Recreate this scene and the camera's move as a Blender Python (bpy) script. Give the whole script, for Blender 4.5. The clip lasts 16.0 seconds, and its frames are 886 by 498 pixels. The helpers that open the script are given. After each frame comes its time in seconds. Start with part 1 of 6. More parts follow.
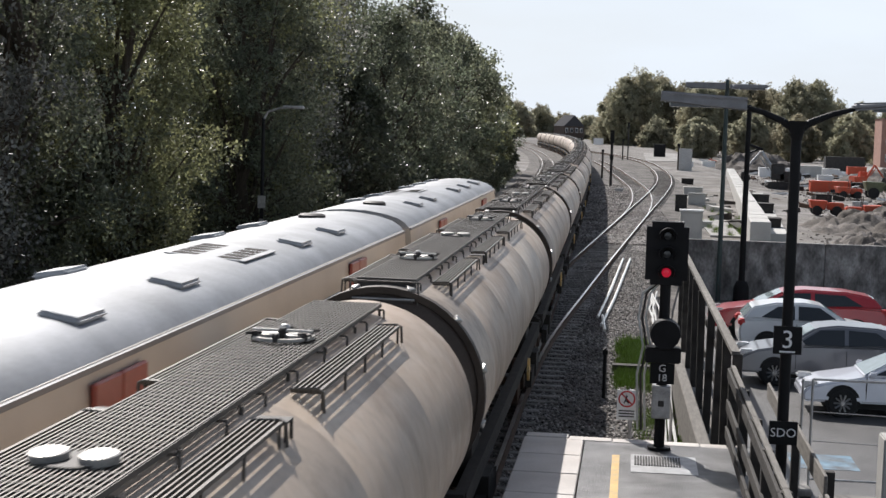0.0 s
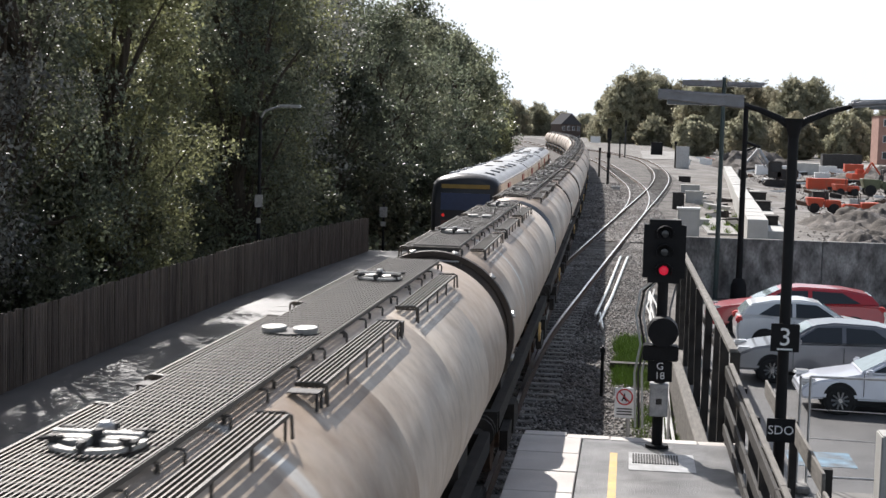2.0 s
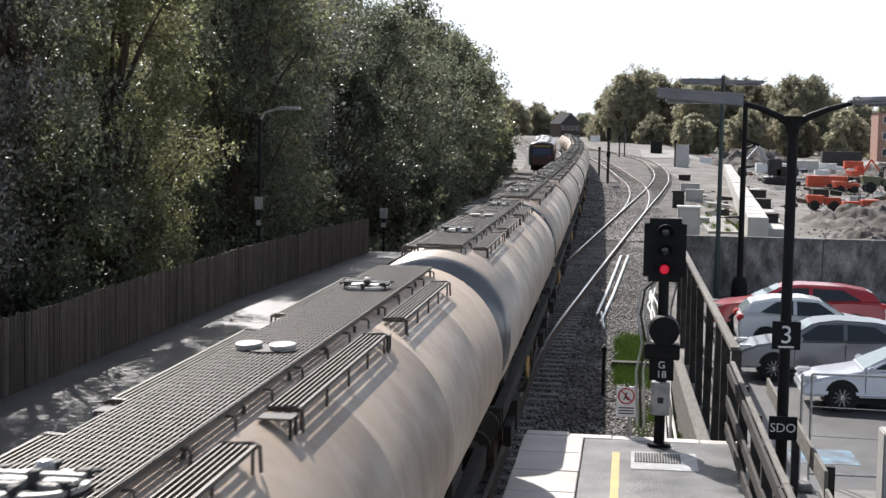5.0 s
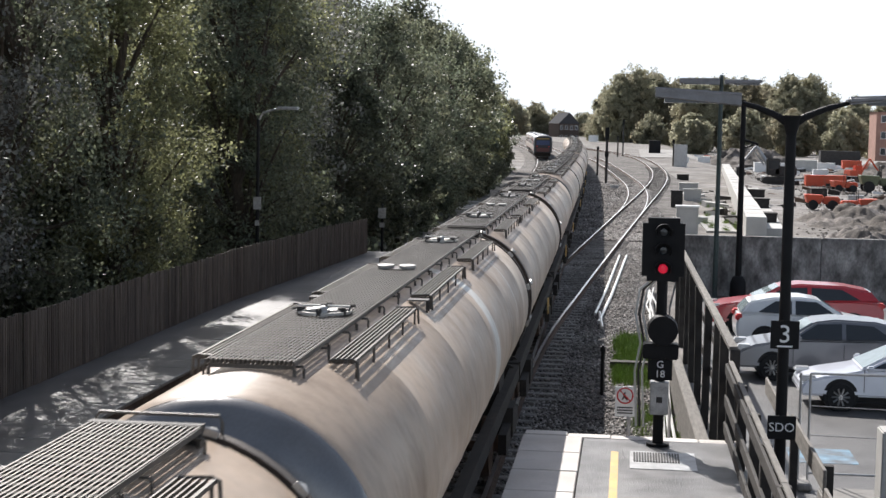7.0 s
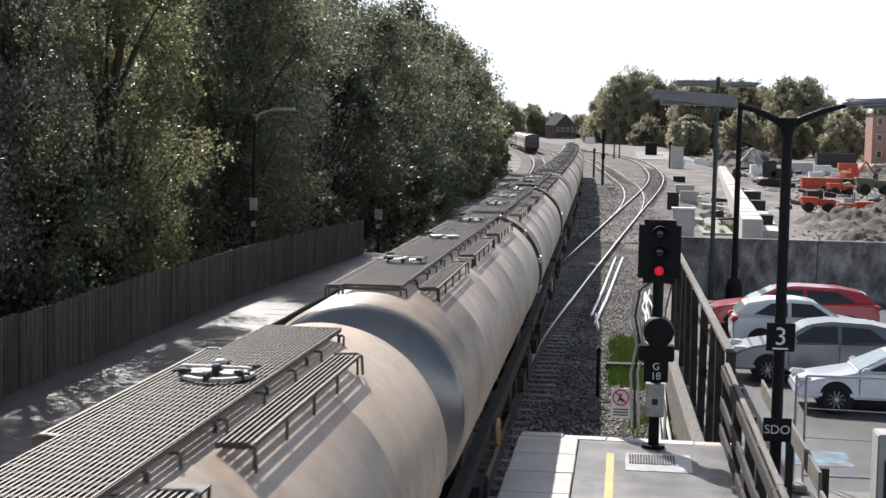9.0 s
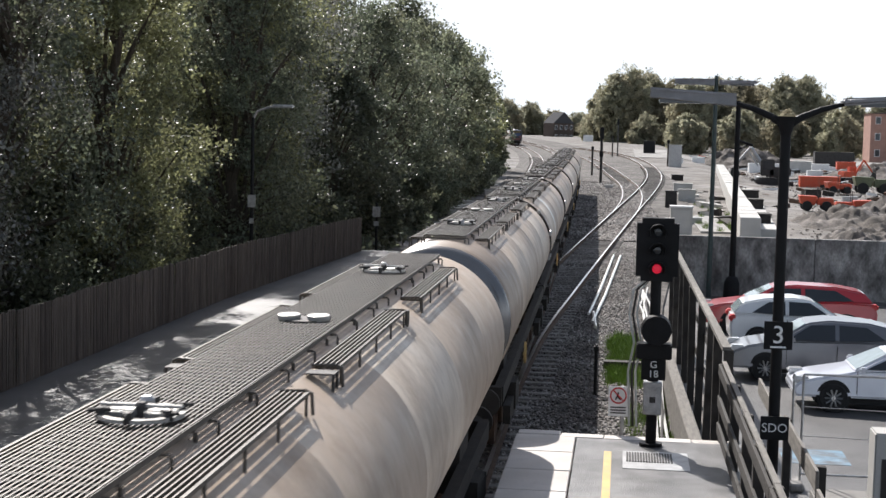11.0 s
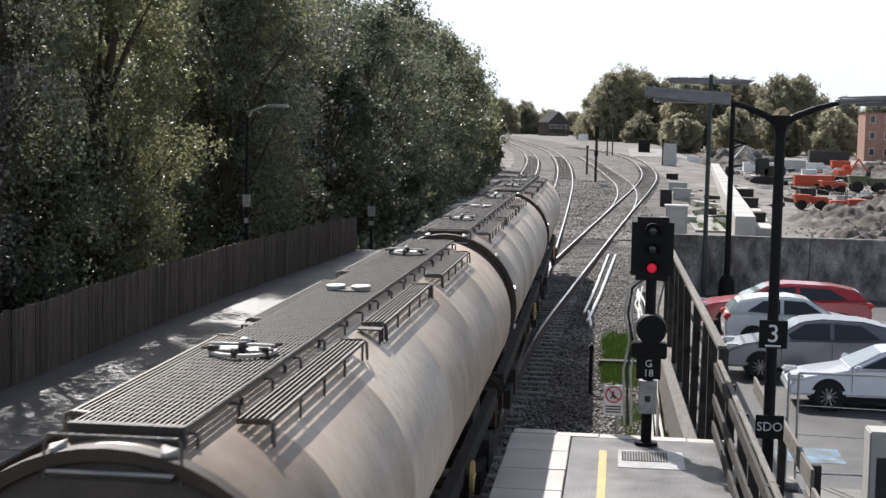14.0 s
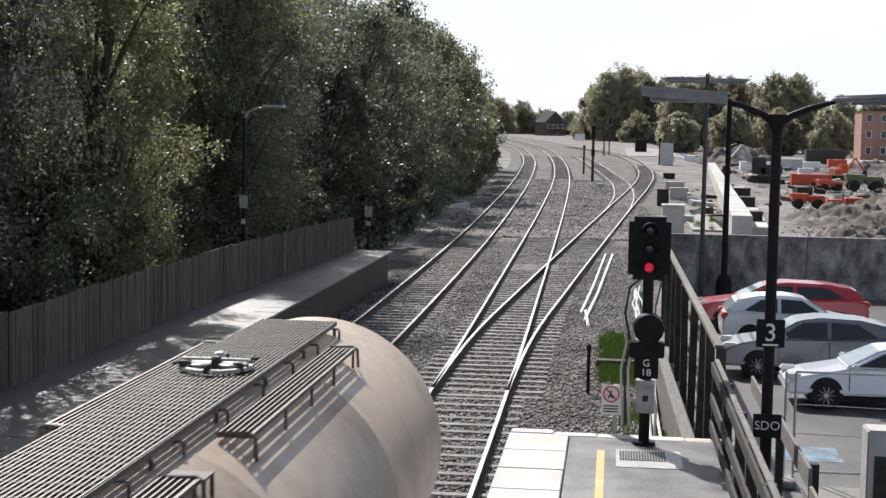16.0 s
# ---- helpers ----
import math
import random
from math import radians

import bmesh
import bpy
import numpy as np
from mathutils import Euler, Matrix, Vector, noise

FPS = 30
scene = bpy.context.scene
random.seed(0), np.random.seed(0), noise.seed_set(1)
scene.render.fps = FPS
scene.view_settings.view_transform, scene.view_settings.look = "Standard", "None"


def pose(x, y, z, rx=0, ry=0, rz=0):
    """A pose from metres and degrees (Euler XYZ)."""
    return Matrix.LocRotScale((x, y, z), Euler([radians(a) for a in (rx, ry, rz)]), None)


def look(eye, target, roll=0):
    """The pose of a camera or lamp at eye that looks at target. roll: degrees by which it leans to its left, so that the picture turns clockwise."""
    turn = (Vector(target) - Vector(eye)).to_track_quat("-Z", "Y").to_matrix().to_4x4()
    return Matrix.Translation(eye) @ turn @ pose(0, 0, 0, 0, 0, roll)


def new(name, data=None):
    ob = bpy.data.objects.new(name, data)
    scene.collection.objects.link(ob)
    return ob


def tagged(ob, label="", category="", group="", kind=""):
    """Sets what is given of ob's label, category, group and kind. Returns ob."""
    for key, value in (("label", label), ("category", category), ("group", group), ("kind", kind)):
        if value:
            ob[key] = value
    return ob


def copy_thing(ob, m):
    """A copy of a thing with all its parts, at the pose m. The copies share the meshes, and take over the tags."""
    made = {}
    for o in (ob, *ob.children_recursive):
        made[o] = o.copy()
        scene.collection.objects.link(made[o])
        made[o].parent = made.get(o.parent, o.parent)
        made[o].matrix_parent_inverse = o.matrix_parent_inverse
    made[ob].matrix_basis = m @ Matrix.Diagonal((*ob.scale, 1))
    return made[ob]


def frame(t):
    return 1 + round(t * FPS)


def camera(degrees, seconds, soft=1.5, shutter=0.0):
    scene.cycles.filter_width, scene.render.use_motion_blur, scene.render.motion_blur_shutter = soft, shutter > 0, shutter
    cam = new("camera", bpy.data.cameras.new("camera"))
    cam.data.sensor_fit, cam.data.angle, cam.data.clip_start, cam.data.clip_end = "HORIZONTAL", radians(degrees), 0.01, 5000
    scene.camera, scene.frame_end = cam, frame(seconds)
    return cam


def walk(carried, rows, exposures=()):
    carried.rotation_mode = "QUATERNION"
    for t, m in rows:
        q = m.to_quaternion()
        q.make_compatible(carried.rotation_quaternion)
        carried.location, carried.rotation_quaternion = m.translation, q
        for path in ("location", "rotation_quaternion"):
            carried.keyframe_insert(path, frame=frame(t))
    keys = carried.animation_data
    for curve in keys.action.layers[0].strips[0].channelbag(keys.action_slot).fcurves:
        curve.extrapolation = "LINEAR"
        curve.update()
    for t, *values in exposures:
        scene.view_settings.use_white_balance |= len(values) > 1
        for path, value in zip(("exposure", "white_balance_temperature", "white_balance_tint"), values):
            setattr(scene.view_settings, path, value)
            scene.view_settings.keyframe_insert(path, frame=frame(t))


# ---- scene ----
PATH = [
    (0, 7.011, 4.493, 1.768), (0.5, 6.992, 4.508, 1.859), (1, 6.948, 4.528, 1.799), (1.5, 6.913, 4.527, 1.663),
    (2, 6.911, 4.545, 1.610), (2.5, 6.909, 4.550, 1.385), (3, 6.917, 4.535, 1.223), (3.5, 6.915, 4.522, 1.185),
    (4, 6.917, 4.518, 1.161), (6.5, 6.903, 4.534, 1.063), (7, 6.874, 4.527, 1.046), (7.5, 6.849, 4.505, 1.095),
    (8, 6.808, 4.487, 1.148), (8.5, 6.763, 4.480, 1.208), (9, 6.733, 4.470, 1.207), (11.5, 6.629, 4.574, 1.418),
    (12, 6.602, 4.575, 1.418), (12.5, 6.561, 4.577, 1.294), (13, 6.530, 4.567, 1.315), (13.5, 6.500, 4.567, 1.300),
    (14, 6.467, 4.581, 1.308), (14.5, 6.436, 4.582, 1.303), (15, 6.406, 4.576, 1.267), (15.5, 6.388, 4.578, 1.156),
    (16, 6.360, 4.570, 1.100),
]
EYE_HEIGHT = 5.2


def cam_pose(yaw, pitch, roll):
    """Camera turned yaw degrees left of +y, pitch degrees down, leaning roll degrees to its left."""
    e = Vector((0, 0, EYE_HEIGHT))
    y, p = radians(yaw), radians(pitch)
    return look(e, e + Vector((-math.sin(y) * math.cos(p), math.cos(y) * math.cos(p), -math.sin(p))), roll)


cam = camera(2 * math.degrees(math.atan(784 / 2700)), 16.0, soft=1.5, shutter=0.08)
walk(cam, [(t, cam_pose(a, b, c)) for t, a, b, c in PATH], [(0, 0.14, 6300, 12), (1.2, 0.28, 6300, 12), (2.6, 0.48, 6300, 12), (12, 0.48, 6300, 12), (15.5, 0.38, 6300, 12), (16, 0.38, 6300, 12)])

# ---- light ----
SUN_EL, SUN_AZ = 41.0, -26.0   # azimuth from +y, negative to the left
world = bpy.data.worlds.new("world")
scene.world = world
world.use_nodes = True
wn = world.node_tree.nodes
wl = world.node_tree.links
wn.clear()
sky = wn.new("ShaderNodeTexSky")
sky.sky_type = "NISHITA"
sky.sun_disc = False
sky.sun_elevation = radians(SUN_EL)
sky.sun_rotation = radians(SUN_AZ)
sky.air_density, sky.dust_density = 1.0, 2.0
tc = wn.new("ShaderNodeTexCoord")
mp = wn.new("ShaderNodeMapping")
mp.inputs["Scale"].default_value = (1, 1, 3.5)
cl = wn.new("ShaderNodeTexNoise")
cl.inputs["Scale"].default_value = 3.2
cl.inputs["Detail"].default_value = 6
ramp = wn.new("ShaderNodeValToRGB")
ramp.color_ramp.elements[0].position, ramp.color_ramp.elements[1].position = 0.25, 0.6
ramp.color_ramp.elements[0].color = (0.72, 0.72, 0.72, 1)
mix = wn.new("ShaderNodeMix")
mix.data_type = "RGBA"
mix.inputs["B"].default_value = (13.2, 14.3, 15.2, 1)
bg = wn.new("ShaderNodeBackground")
bg.inputs["Strength"].default_value = 0.06
wo = wn.new("ShaderNodeOutputWorld")
wl.new(tc.outputs["Generated"], mp.inputs[0])
wl.new(mp.outputs[0], cl.inputs["Vector"])
wl.new(cl.outputs["Fac"], ramp.inputs[0])
# haze whitens the sky towards the horizon; higher up clouds and blue alternate
sep = wn.new("ShaderNodeSeparateXYZ")
haze = wn.new("ShaderNodeMapRange")
haze.inputs["From Min"].default_value, haze.inputs["From Max"].default_value = 0.09, 0.3
haze.inputs["To Min"].default_value, haze.inputs["To Max"].default_value = 1.0, 0.14
fac = wn.new("ShaderNodeMath")
fac.operation = "MULTIPLY"
wl.new(tc.outputs["Generated"], sep.inputs[0])
wl.new(sep.outputs["Z"], haze.inputs[0])
wl.new(haze.outputs[0], fac.inputs[0])
wl.new(ramp.outputs[0], fac.inputs[1])
wl.new(fac.outputs[0], mix.inputs["Factor"])
wl.new(sky.outputs[0], mix.inputs["A"])
wl.new(mix.outputs["Result"], bg.inputs[0])
wl.new(bg.outputs[0], wo.inputs[0])
sun = new("sun", bpy.data.lights.new("sun", "SUN"))
sun.data.energy, sun.data.angle, sun.data.color = 5.0, radians(0.5), (1, 0.95, 0.88)
_e, _a = radians(SUN_EL), radians(SUN_AZ)
SUN_DIR = Vector((math.sin(_a) * math.cos(_e), math.cos(_a) * math.cos(_e), math.sin(_e)))
sun.matrix_world = look(SUN_DIR * 200, (0, 0, 0))


# ---- helpers for meshes and materials ----
def mat(name, base, rough=0.7, metal=0.0, var=0.25, scale=6.0, fine=60.0, bump=0.2, dirt=None, dirt_scale=1.2,
        dirt_amt=0.5, obj_var=0.0, island=False, spec=0.5, emit=None, stretch=(1, 1, 1), leafy=0.0):
    """A procedural surface: base colour varied at two scales, dirt patches, fine relief."""
    m = bpy.data.materials.new(name)
    m.use_nodes = True
    n, l = m.node_tree.nodes, m.node_tree.links
    b = n["Principled BSDF"]
    b.inputs["Roughness"].default_value = rough
    b.inputs["Metallic"].default_value = metal
    b.inputs["Specular IOR Level"].default_value = spec
    co = n.new("ShaderNodeTexCoord")
    mp_ = n.new("ShaderNodeMapping")
    mp_.inputs["Scale"].default_value = stretch
    l.new(co.outputs["Object"], mp_.inputs[0])
    oi = n.new("ShaderNodeObjectInfo")
    off = n.new("ShaderNodeVectorMath")
    off.operation = "MULTIPLY_ADD"
    off.inputs[1].default_value = (37, 23, 11)
    l.new(oi.outputs["Random"], off.inputs[0])
    l.new(mp_.outputs[0], off.inputs[2])

    def nz(sc, det):
        t_ = n.new("ShaderNodeTexNoise")
        t_.inputs["Scale"].default_value = sc
        t_.inputs["Detail"].default_value = det
        l.new(off.outputs[0], t_.inputs["Vector"])
        return t_.outputs["Fac"]

    def mr(src, a, c, lo=0.3, hi=0.7):
        r = n.new("ShaderNodeMapRange")
        for k, v in zip(("From Min", "From Max", "To Min", "To Max"), (lo, hi, a, c)):
            r.inputs[k].default_value = v
        l.new(src, r.inputs[0])
        return r.outputs[0]

    def mul(a, c):
        x = n.new("ShaderNodeMath")
        x.operation = "MULTIPLY"
        l.new(a, x.inputs[0])
        l.new(c, x.inputs[1])
        return x.outputs[0]

    v = mul(mr(nz(scale, 4), 1 - var, 1 + var), mr(nz(fine, 3), 1 - var * 0.6, 1 + var * 0.6))
    if obj_var:
        v = mul(v, mr(oi.outputs["Random"], 1 - obj_var, 1 + obj_var, 0, 1))
    if island:
        ge = n.new("ShaderNodeNewGeometry")
        v = mul(v, mr(ge.outputs["Random Per Island"], 1 - island, 1 + island, 0, 1))
    cm = n.new("ShaderNodeMix")
    cm.data_type = "RGBA"
    cm.inputs["A"].default_value = (*base, 1)
    if dirt:
        cm.inputs["B"].default_value = (*dirt, 1)
        l.new(mr(nz(dirt_scale, 6), 0, dirt_amt, 0.42, 0.62), cm.inputs["Factor"])
    else:
        cm.inputs["Factor"].default_value = 0
    sc_ = n.new("ShaderNodeVectorMath")
    sc_.operation = "SCALE"
    l.new(cm.outputs["Result"], sc_.inputs[0])
    l.new(v, sc_.inputs["Scale"])
    l.new(sc_.outputs[0], b.inputs["Base Color"])
    if bump:
        bp = n.new("ShaderNodeBump")
        bp.inputs["Strength"].default_value = bump
        bp.inputs["Distance"].default_value = 0.02
        l.new(nz(fine, 5), bp.inputs["Height"])
        l.new(bp.outputs[0], b.inputs["Normal"])
    if leafy:
        tr = n.new("ShaderNodeBsdfTranslucent")
        mx = n.new("ShaderNodeMixShader")
        mx.inputs[0].default_value = leafy
        l.new(sc_.outputs[0], tr.inputs[0])
        l.new(b.outputs[0], mx.inputs[1])
        l.new(tr.outputs[0], mx.inputs[2])
        l.new(mx.outputs[0], n["Material Output"].inputs[0])
    if emit:
        b.inputs["Emission Color"].default_value = (*emit[:3], 1)
        b.inputs["Emission Strength"].default_value = emit[3]
    return m


def bm_box(bm, x0, x1, y0, y1, z0, z1, m=None):
    r = bmesh.ops.create_cube(bm, size=1, matrix=Matrix.LocRotScale(((x0 + x1) / 2, (y0 + y1) / 2, (z0 + z1) / 2), None,
                                                                  (x1 - x0, y1 - y0, z1 - z0)))
    if m is not None:
        bmesh.ops.transform(bm, matrix=m, verts=r["verts"])
    return r["verts"]


def bm_rod(bm, a, b, r, seg=8, r2=None):
    """A round bar from a to b."""
    a, b = Vector(a), Vector(b)
    d = b - a
    q = d.to_track_quat("Z", "Y").to_matrix().to_4x4()
    return bmesh.ops.create_cone(bm, cap_ends=True, segments=seg, radius1=r, radius2=r if r2 is None else r2, depth=d.length,
                                 matrix=Matrix.Translation((a + b) / 2) @ q)["verts"]


def bm_rev(bm, prof, seg=32, axis="Y"):
    """A body of revolution about an axis from (along, radius) pairs."""
    rings = []
    for u, r in prof:
        ring = []
        for i in range(seg):
            a = 2 * math.pi * i / seg
            c, s = r * math.cos(a), r * math.sin(a)
            ring.append(bm.verts.new({"Y": (c, u, s), "Z": (c, s, u), "X": (u, c, s)}[axis]))
        rings.append(ring)
    for p, q in zip(rings, rings[1:]):
        for i in range(seg):
            j = (i + 1) % seg
            bm.faces.new((p[i], p[j], q[j], q[i]))
    for ring in (rings[0], rings[-1]):
        bm.faces.new(ring)
    bmesh.ops.recalc_face_normals(bm, faces=bm.faces)


def bm_tube(bm, pts, r, seg=8):
    """One bent round tube through the points."""
    pts = [Vector(p) for p in pts]
    rings = []
    for i, p in enumerate(pts):
        d = (pts[min(i + 1, len(pts) - 1)] - pts[max(i - 1, 0)]).normalized()
        u = d.orthogonal().normalized() if i == 0 else (u - d * u.dot(d)).normalized()
        w = d.cross(u)
        rings.append([bm.verts.new(p + (u * math.cos(a) + w * math.sin(a)) * r) for a in (2 * math.pi * k / seg for k in range(seg))])
    for a, b in zip(rings, rings[1:]):
        for i in range(seg):
            j = (i + 1) % seg
            bm.faces.new((a[i], a[j], b[j], b[i]))
    bm.faces.new(rings[0])
    bm.faces.new(rings[-1])
    bmesh.ops.recalc_face_normals(bm, faces=bm.faces)


def extrude_profile(bm, prof, y0, y1):
    """A closed (x, z) outline drawn along y."""
    a = [bm.verts.new((x, y0, z)) for x, z in prof]
    b = [bm.verts.new((x, y1, z)) for x, z in prof]
    k = len(prof)
    for i in range(k):
        bm.faces.new((a[i], a[(i + 1) % k], b[(i + 1) % k], b[i]))
    bm.faces.new(a)
    bm.faces.new(b)
    bmesh.ops.recalc_face_normals(bm, faces=bm.faces)


def bevel(bm, w, seg=2, angle=40):
    es = [e for e in bm.edges if len(e.link_faces) == 2 and e.calc_face_angle(0) > radians(angle)]
    bmesh.ops.bevel(bm, geom=es, offset=w, segments=seg, affect="EDGES", clamp_overlap=True)


def part(name, bm, material, parent=None, label="", smooth=False, m=None):
    """Link a bmesh as one mesh object under a thing or a part."""
    me = bpy.data.meshes.new(name)
    bm.to_mesh(me)
    bm.free()
    if smooth:
        me.polygons.foreach_set("use_smooth", [True] * len(me.polygons))
        me.set_sharp_from_angle(angle=radians(40))
    me.materials.append(material)
    ob = new(name, me)
    if parent is not None:
        ob.parent = parent
    if m is not None:
        ob.matrix_basis = m
    if label:
        ob["label"] = label
    return ob


def shared(name, me, parent=None, m=None):
    """Another object on a mesh that is already there."""
    ob = new(name, me)
    if parent is not None:
        ob.parent = parent
    if m is not None:
        ob.matrix_basis = m
    return ob


def box_part(name, x0, x1, y0, y1, z0, z1, material, parent=None, label="", bev=0.0, m=None):
    bm = bmesh.new()
    bm_box(bm, x0, x1, y0, y1, z0, z1)
    if bev:
        bevel(bm, bev)
    return part(name, bm, material, parent, label, m=m)


def thing(name, m, label, category, group="", kind=""):
    ob = new(name)
    x, y, z = m.translation
    ob.matrix_basis = Matrix.Translation((0, 0, ground_rise(x, y) if 60 < y < 370 else 0)) @ m
    return tagged(ob, label, category, group, kind)


# ---- lines of the tracks (plan, metres) ----
LINE_A = [(-60, -5.93), (36, -5.93), (49, -6.12), (64, -6.38), (76, -6.65), (100, -7.4), (143, -8.85), (184, -10.6), (266, -14.8),
          (317, -18.4), (372, -22.8), (507, -36), (640, -50), (900, -80)]
LINE_B = [(-60, -2.78), (36, -2.8), (50, -3.06), (61, -3.28), (77, -3.5), (103, -4.05), (144, -4.98), (200, -6.9), (290, -11.3),
          (383, -17.5), (500, -28), (640, -42), (900, -70)]
LINE_C = [(29, -2.76), (37, -2.7), (50, -2.17), (64, -1.52), (80, -0.75), (107, 0.57), (140, 2.2), (167, 3.3), (200, 3.95), (241, 3.75),
          (320, 1.2), (400, -6), (480, -17), (560, -30)]
LINE_D = [(88, -0.35), (104, 0.35), (124, 0.8), (149, 0.62), (180, -0.6), (215, -2.2), (260, -4.6), (330, -9.5), (420, -19)]


_RY = np.arange(-200.0, 1200.0, 2.0)
_RZ = np.convolve(np.interp(np.concatenate([_RY[0] - np.arange(40, 0, -2.0), _RY, _RY[-1] + np.arange(2, 42, 2.0)]),
                            (95, 131, 213, 320, 430, 528), (0, 0.35, 0.95, 1.45, 2.0, 2.5)), np.ones(41) / 41, "valid")


def rise(y):
    """How far the railway has climbed above the station at y."""
    return float(np.interp(y, _RY, _RZ))


def ground_rise(x, y):
    """The climb dies out towards the low yard."""
    u = min(1.0, max(0.0, (16.0 - x) / 7.0))
    return rise(y) * u * u * (3 - 2 * u)


def climb(pts):
    """Move a line drawn on level ground along the lines of sight onto the climbing ground, and carry it on straight."""
    out = []
    for y, x in pts:
        k = 1.0
        for _ in range(60):
            k = 0.5 * k + 0.5 * (EYE_HEIGHT - rise(k * y)) / EYE_HEIGHT
        out.append((y * k, x * k))
    (ya, xa), (yb, xb) = out[-2:]
    out.append((yb + 250, xb + (xb - xa) / (yb - ya) * 250))
    return out


def smooth_line(pts, step=1.0):
    """Points every step metres along a Catmull-Rom line through pts (y, x)."""
    ys = np.array([p[0] for p in pts], float)
    xs = np.array([p[1] for p in pts], float)
    g = np.gradient(xs, ys)
    out = []
    y = ys[0]
    while y <= ys[-1]:
        i = min(max(int(np.searchsorted(ys, y, side="right")) - 1, 0), len(ys) - 2)
        h = ys[i + 1] - ys[i]
        u = (y - ys[i]) / h
        x = ((2 * u ** 3 - 3 * u ** 2 + 1) * xs[i] + (u ** 3 - 2 * u ** 2 + u) * h * g[i]
             + (-2 * u ** 3 + 3 * u ** 2) * xs[i + 1] + (u ** 3 - u ** 2) * h * g[i + 1])
        out.append((y, x))
        y += step
    return np.array(out)


SMOOTH = {k: smooth_line(climb(v)) for k, v in (("A", LINE_A), ("B", LINE_B), ("C", LINE_C), ("D", LINE_D))}
for _k in ("A", "B"):      # even the curves out
    _s = SMOOTH[_k]
    _pad = np.pad(_s[:, 1], 20, mode="reflect", reflect_type="odd")
    _s[:, 1] = np.convolve(_pad, np.ones(41) / 41, "valid")


def on_line(k, y):
    s = SMOOTH[k]
    return float(np.interp(y, s[:, 0], s[:, 1]))


def line_pose(k, y, z=0.0, half=6.0):
    """The pose of a vehicle centred at y on line k: its own +y along the line."""
    dx = on_line(k, y + half) - on_line(k, y - half)
    za, zb = rise(y - half), rise(y + half)
    return pose((on_line(k, y + half) + on_line(k, y - half)) / 2, y, z + (za + zb) / 2, math.degrees(math.atan2(zb - za, 2 * half)), 0, -math.degrees(math.atan2(dx, 2 * half)))

# ---- materials ----
M_BALLAST = mat("ballast", (0.125, 0.114, 0.103), 0.9, var=0.65, scale=1.7, fine=34, bump=1.0, dirt=(0.05, 0.044, 0.038), dirt_scale=0.3, dirt_amt=0.85)
M_EARTH = mat("earth", (0.15, 0.136, 0.12), 0.95, var=0.4, scale=0.6, fine=12, bump=0.8, dirt=(0.24, 0.228, 0.215), dirt_scale=0.12, dirt_amt=0.9)
M_RAIL = mat("rail_steel", (0.88, 0.87, 0.85), 0.3, 0.9, var=0.12, scale=2, bump=0.05)
M_RUST = mat("rusty_rail_side", (0.10, 0.06, 0.04), 0.85, 0.2, var=0.3)
M_SLEEPER = mat("concrete_sleeper", (0.25, 0.235, 0.215), 0.85, var=0.25, scale=4, dirt=(0.12, 0.105, 0.09), dirt_scale=1.5, dirt_amt=0.6, obj_var=0.2, island=0.2)
M_SLAB = mat("platform_slab", (0.40, 0.39, 0.38), 0.55, var=0.15, scale=2.5, fine=90, bump=0.25, dirt=(0.22, 0.22, 0.22), dirt_scale=0.9, dirt_amt=0.7, obj_var=0.1)
M_ASPH = mat("asphalt", (0.085, 0.082, 0.08), 0.5, var=0.2, scale=1.5, fine=120, bump=0.4, dirt=(0.12, 0.117, 0.113), dirt_scale=0.4, dirt_amt=0.7)
M_ASPH2 = mat("platform_asphalt", (0.105, 0.102, 0.1), 0.45, var=0.42, scale=2.2, fine=45, bump=0.6, dirt=(0.185, 0.18, 0.175), dirt_scale=0.8, dirt_amt=0.85)
# Tree shade is put into these far platform colours, darker than the near platform's.
M_SHADEASPH = mat("shaded_asphalt", (0.07, 0.067, 0.066), 0.5, spec=0.9, var=0.2, scale=1.0, fine=80, bump=0.3, dirt=(0.11, 0.106, 0.103), dirt_scale=0.6, dirt_amt=0.8)
M_SHADECOPING = mat("shaded_coping", (0.12, 0.117, 0.112), 0.5, spec=0.8, var=0.15, scale=3, obj_var=0.12)
M_BLUEPAINT = mat("blue_paint", (0.16, 0.27, 0.36), 0.7, var=0.3, scale=3, dirt=(0.12, 0.12, 0.12), dirt_scale=2, dirt_amt=0.8)
M_COPING = mat("pale_coping", (0.62, 0.58, 0.54), 0.7, var=0.12, scale=3, dirt=(0.42, 0.38, 0.34), dirt_scale=1.5, dirt_amt=0.6, obj_var=0.06)
M_YELLOW = mat("yellow_paint", (0.72, 0.46, 0.16), 0.6, var=0.12, scale=5, dirt=(0.45, 0.36, 0.2), dirt_scale=6, dirt_amt=0.5)
# Brick far darker than its own tone: the platform walls' shade is in it.
M_BRICK = mat("shade_brick", (0.075, 0.055, 0.045), 0.9, var=0.3, scale=5)
M_FENCE = mat("weathered_timber", (0.125, 0.103, 0.086), 0.9, var=0.3, scale=3, fine=40, bump=0.5, obj_var=0.28, stretch=(4, 4, 0.6))
M_DARKTIMBER = mat("dark_timber", (0.036, 0.031, 0.027), 0.8, var=0.35, scale=4, bump=0.4, obj_var=0.2)
M_GREYTIMBER = mat("grey_timber", (0.19, 0.175, 0.155), 0.85, var=0.25, scale=5, bump=0.4, obj_var=0.15, stretch=(4, 0.6, 4))
M_BLACK = mat("black_paint", (0.010, 0.010, 0.011), 0.6, spec=0.2, var=0.2, scale=6, bump=0.08)
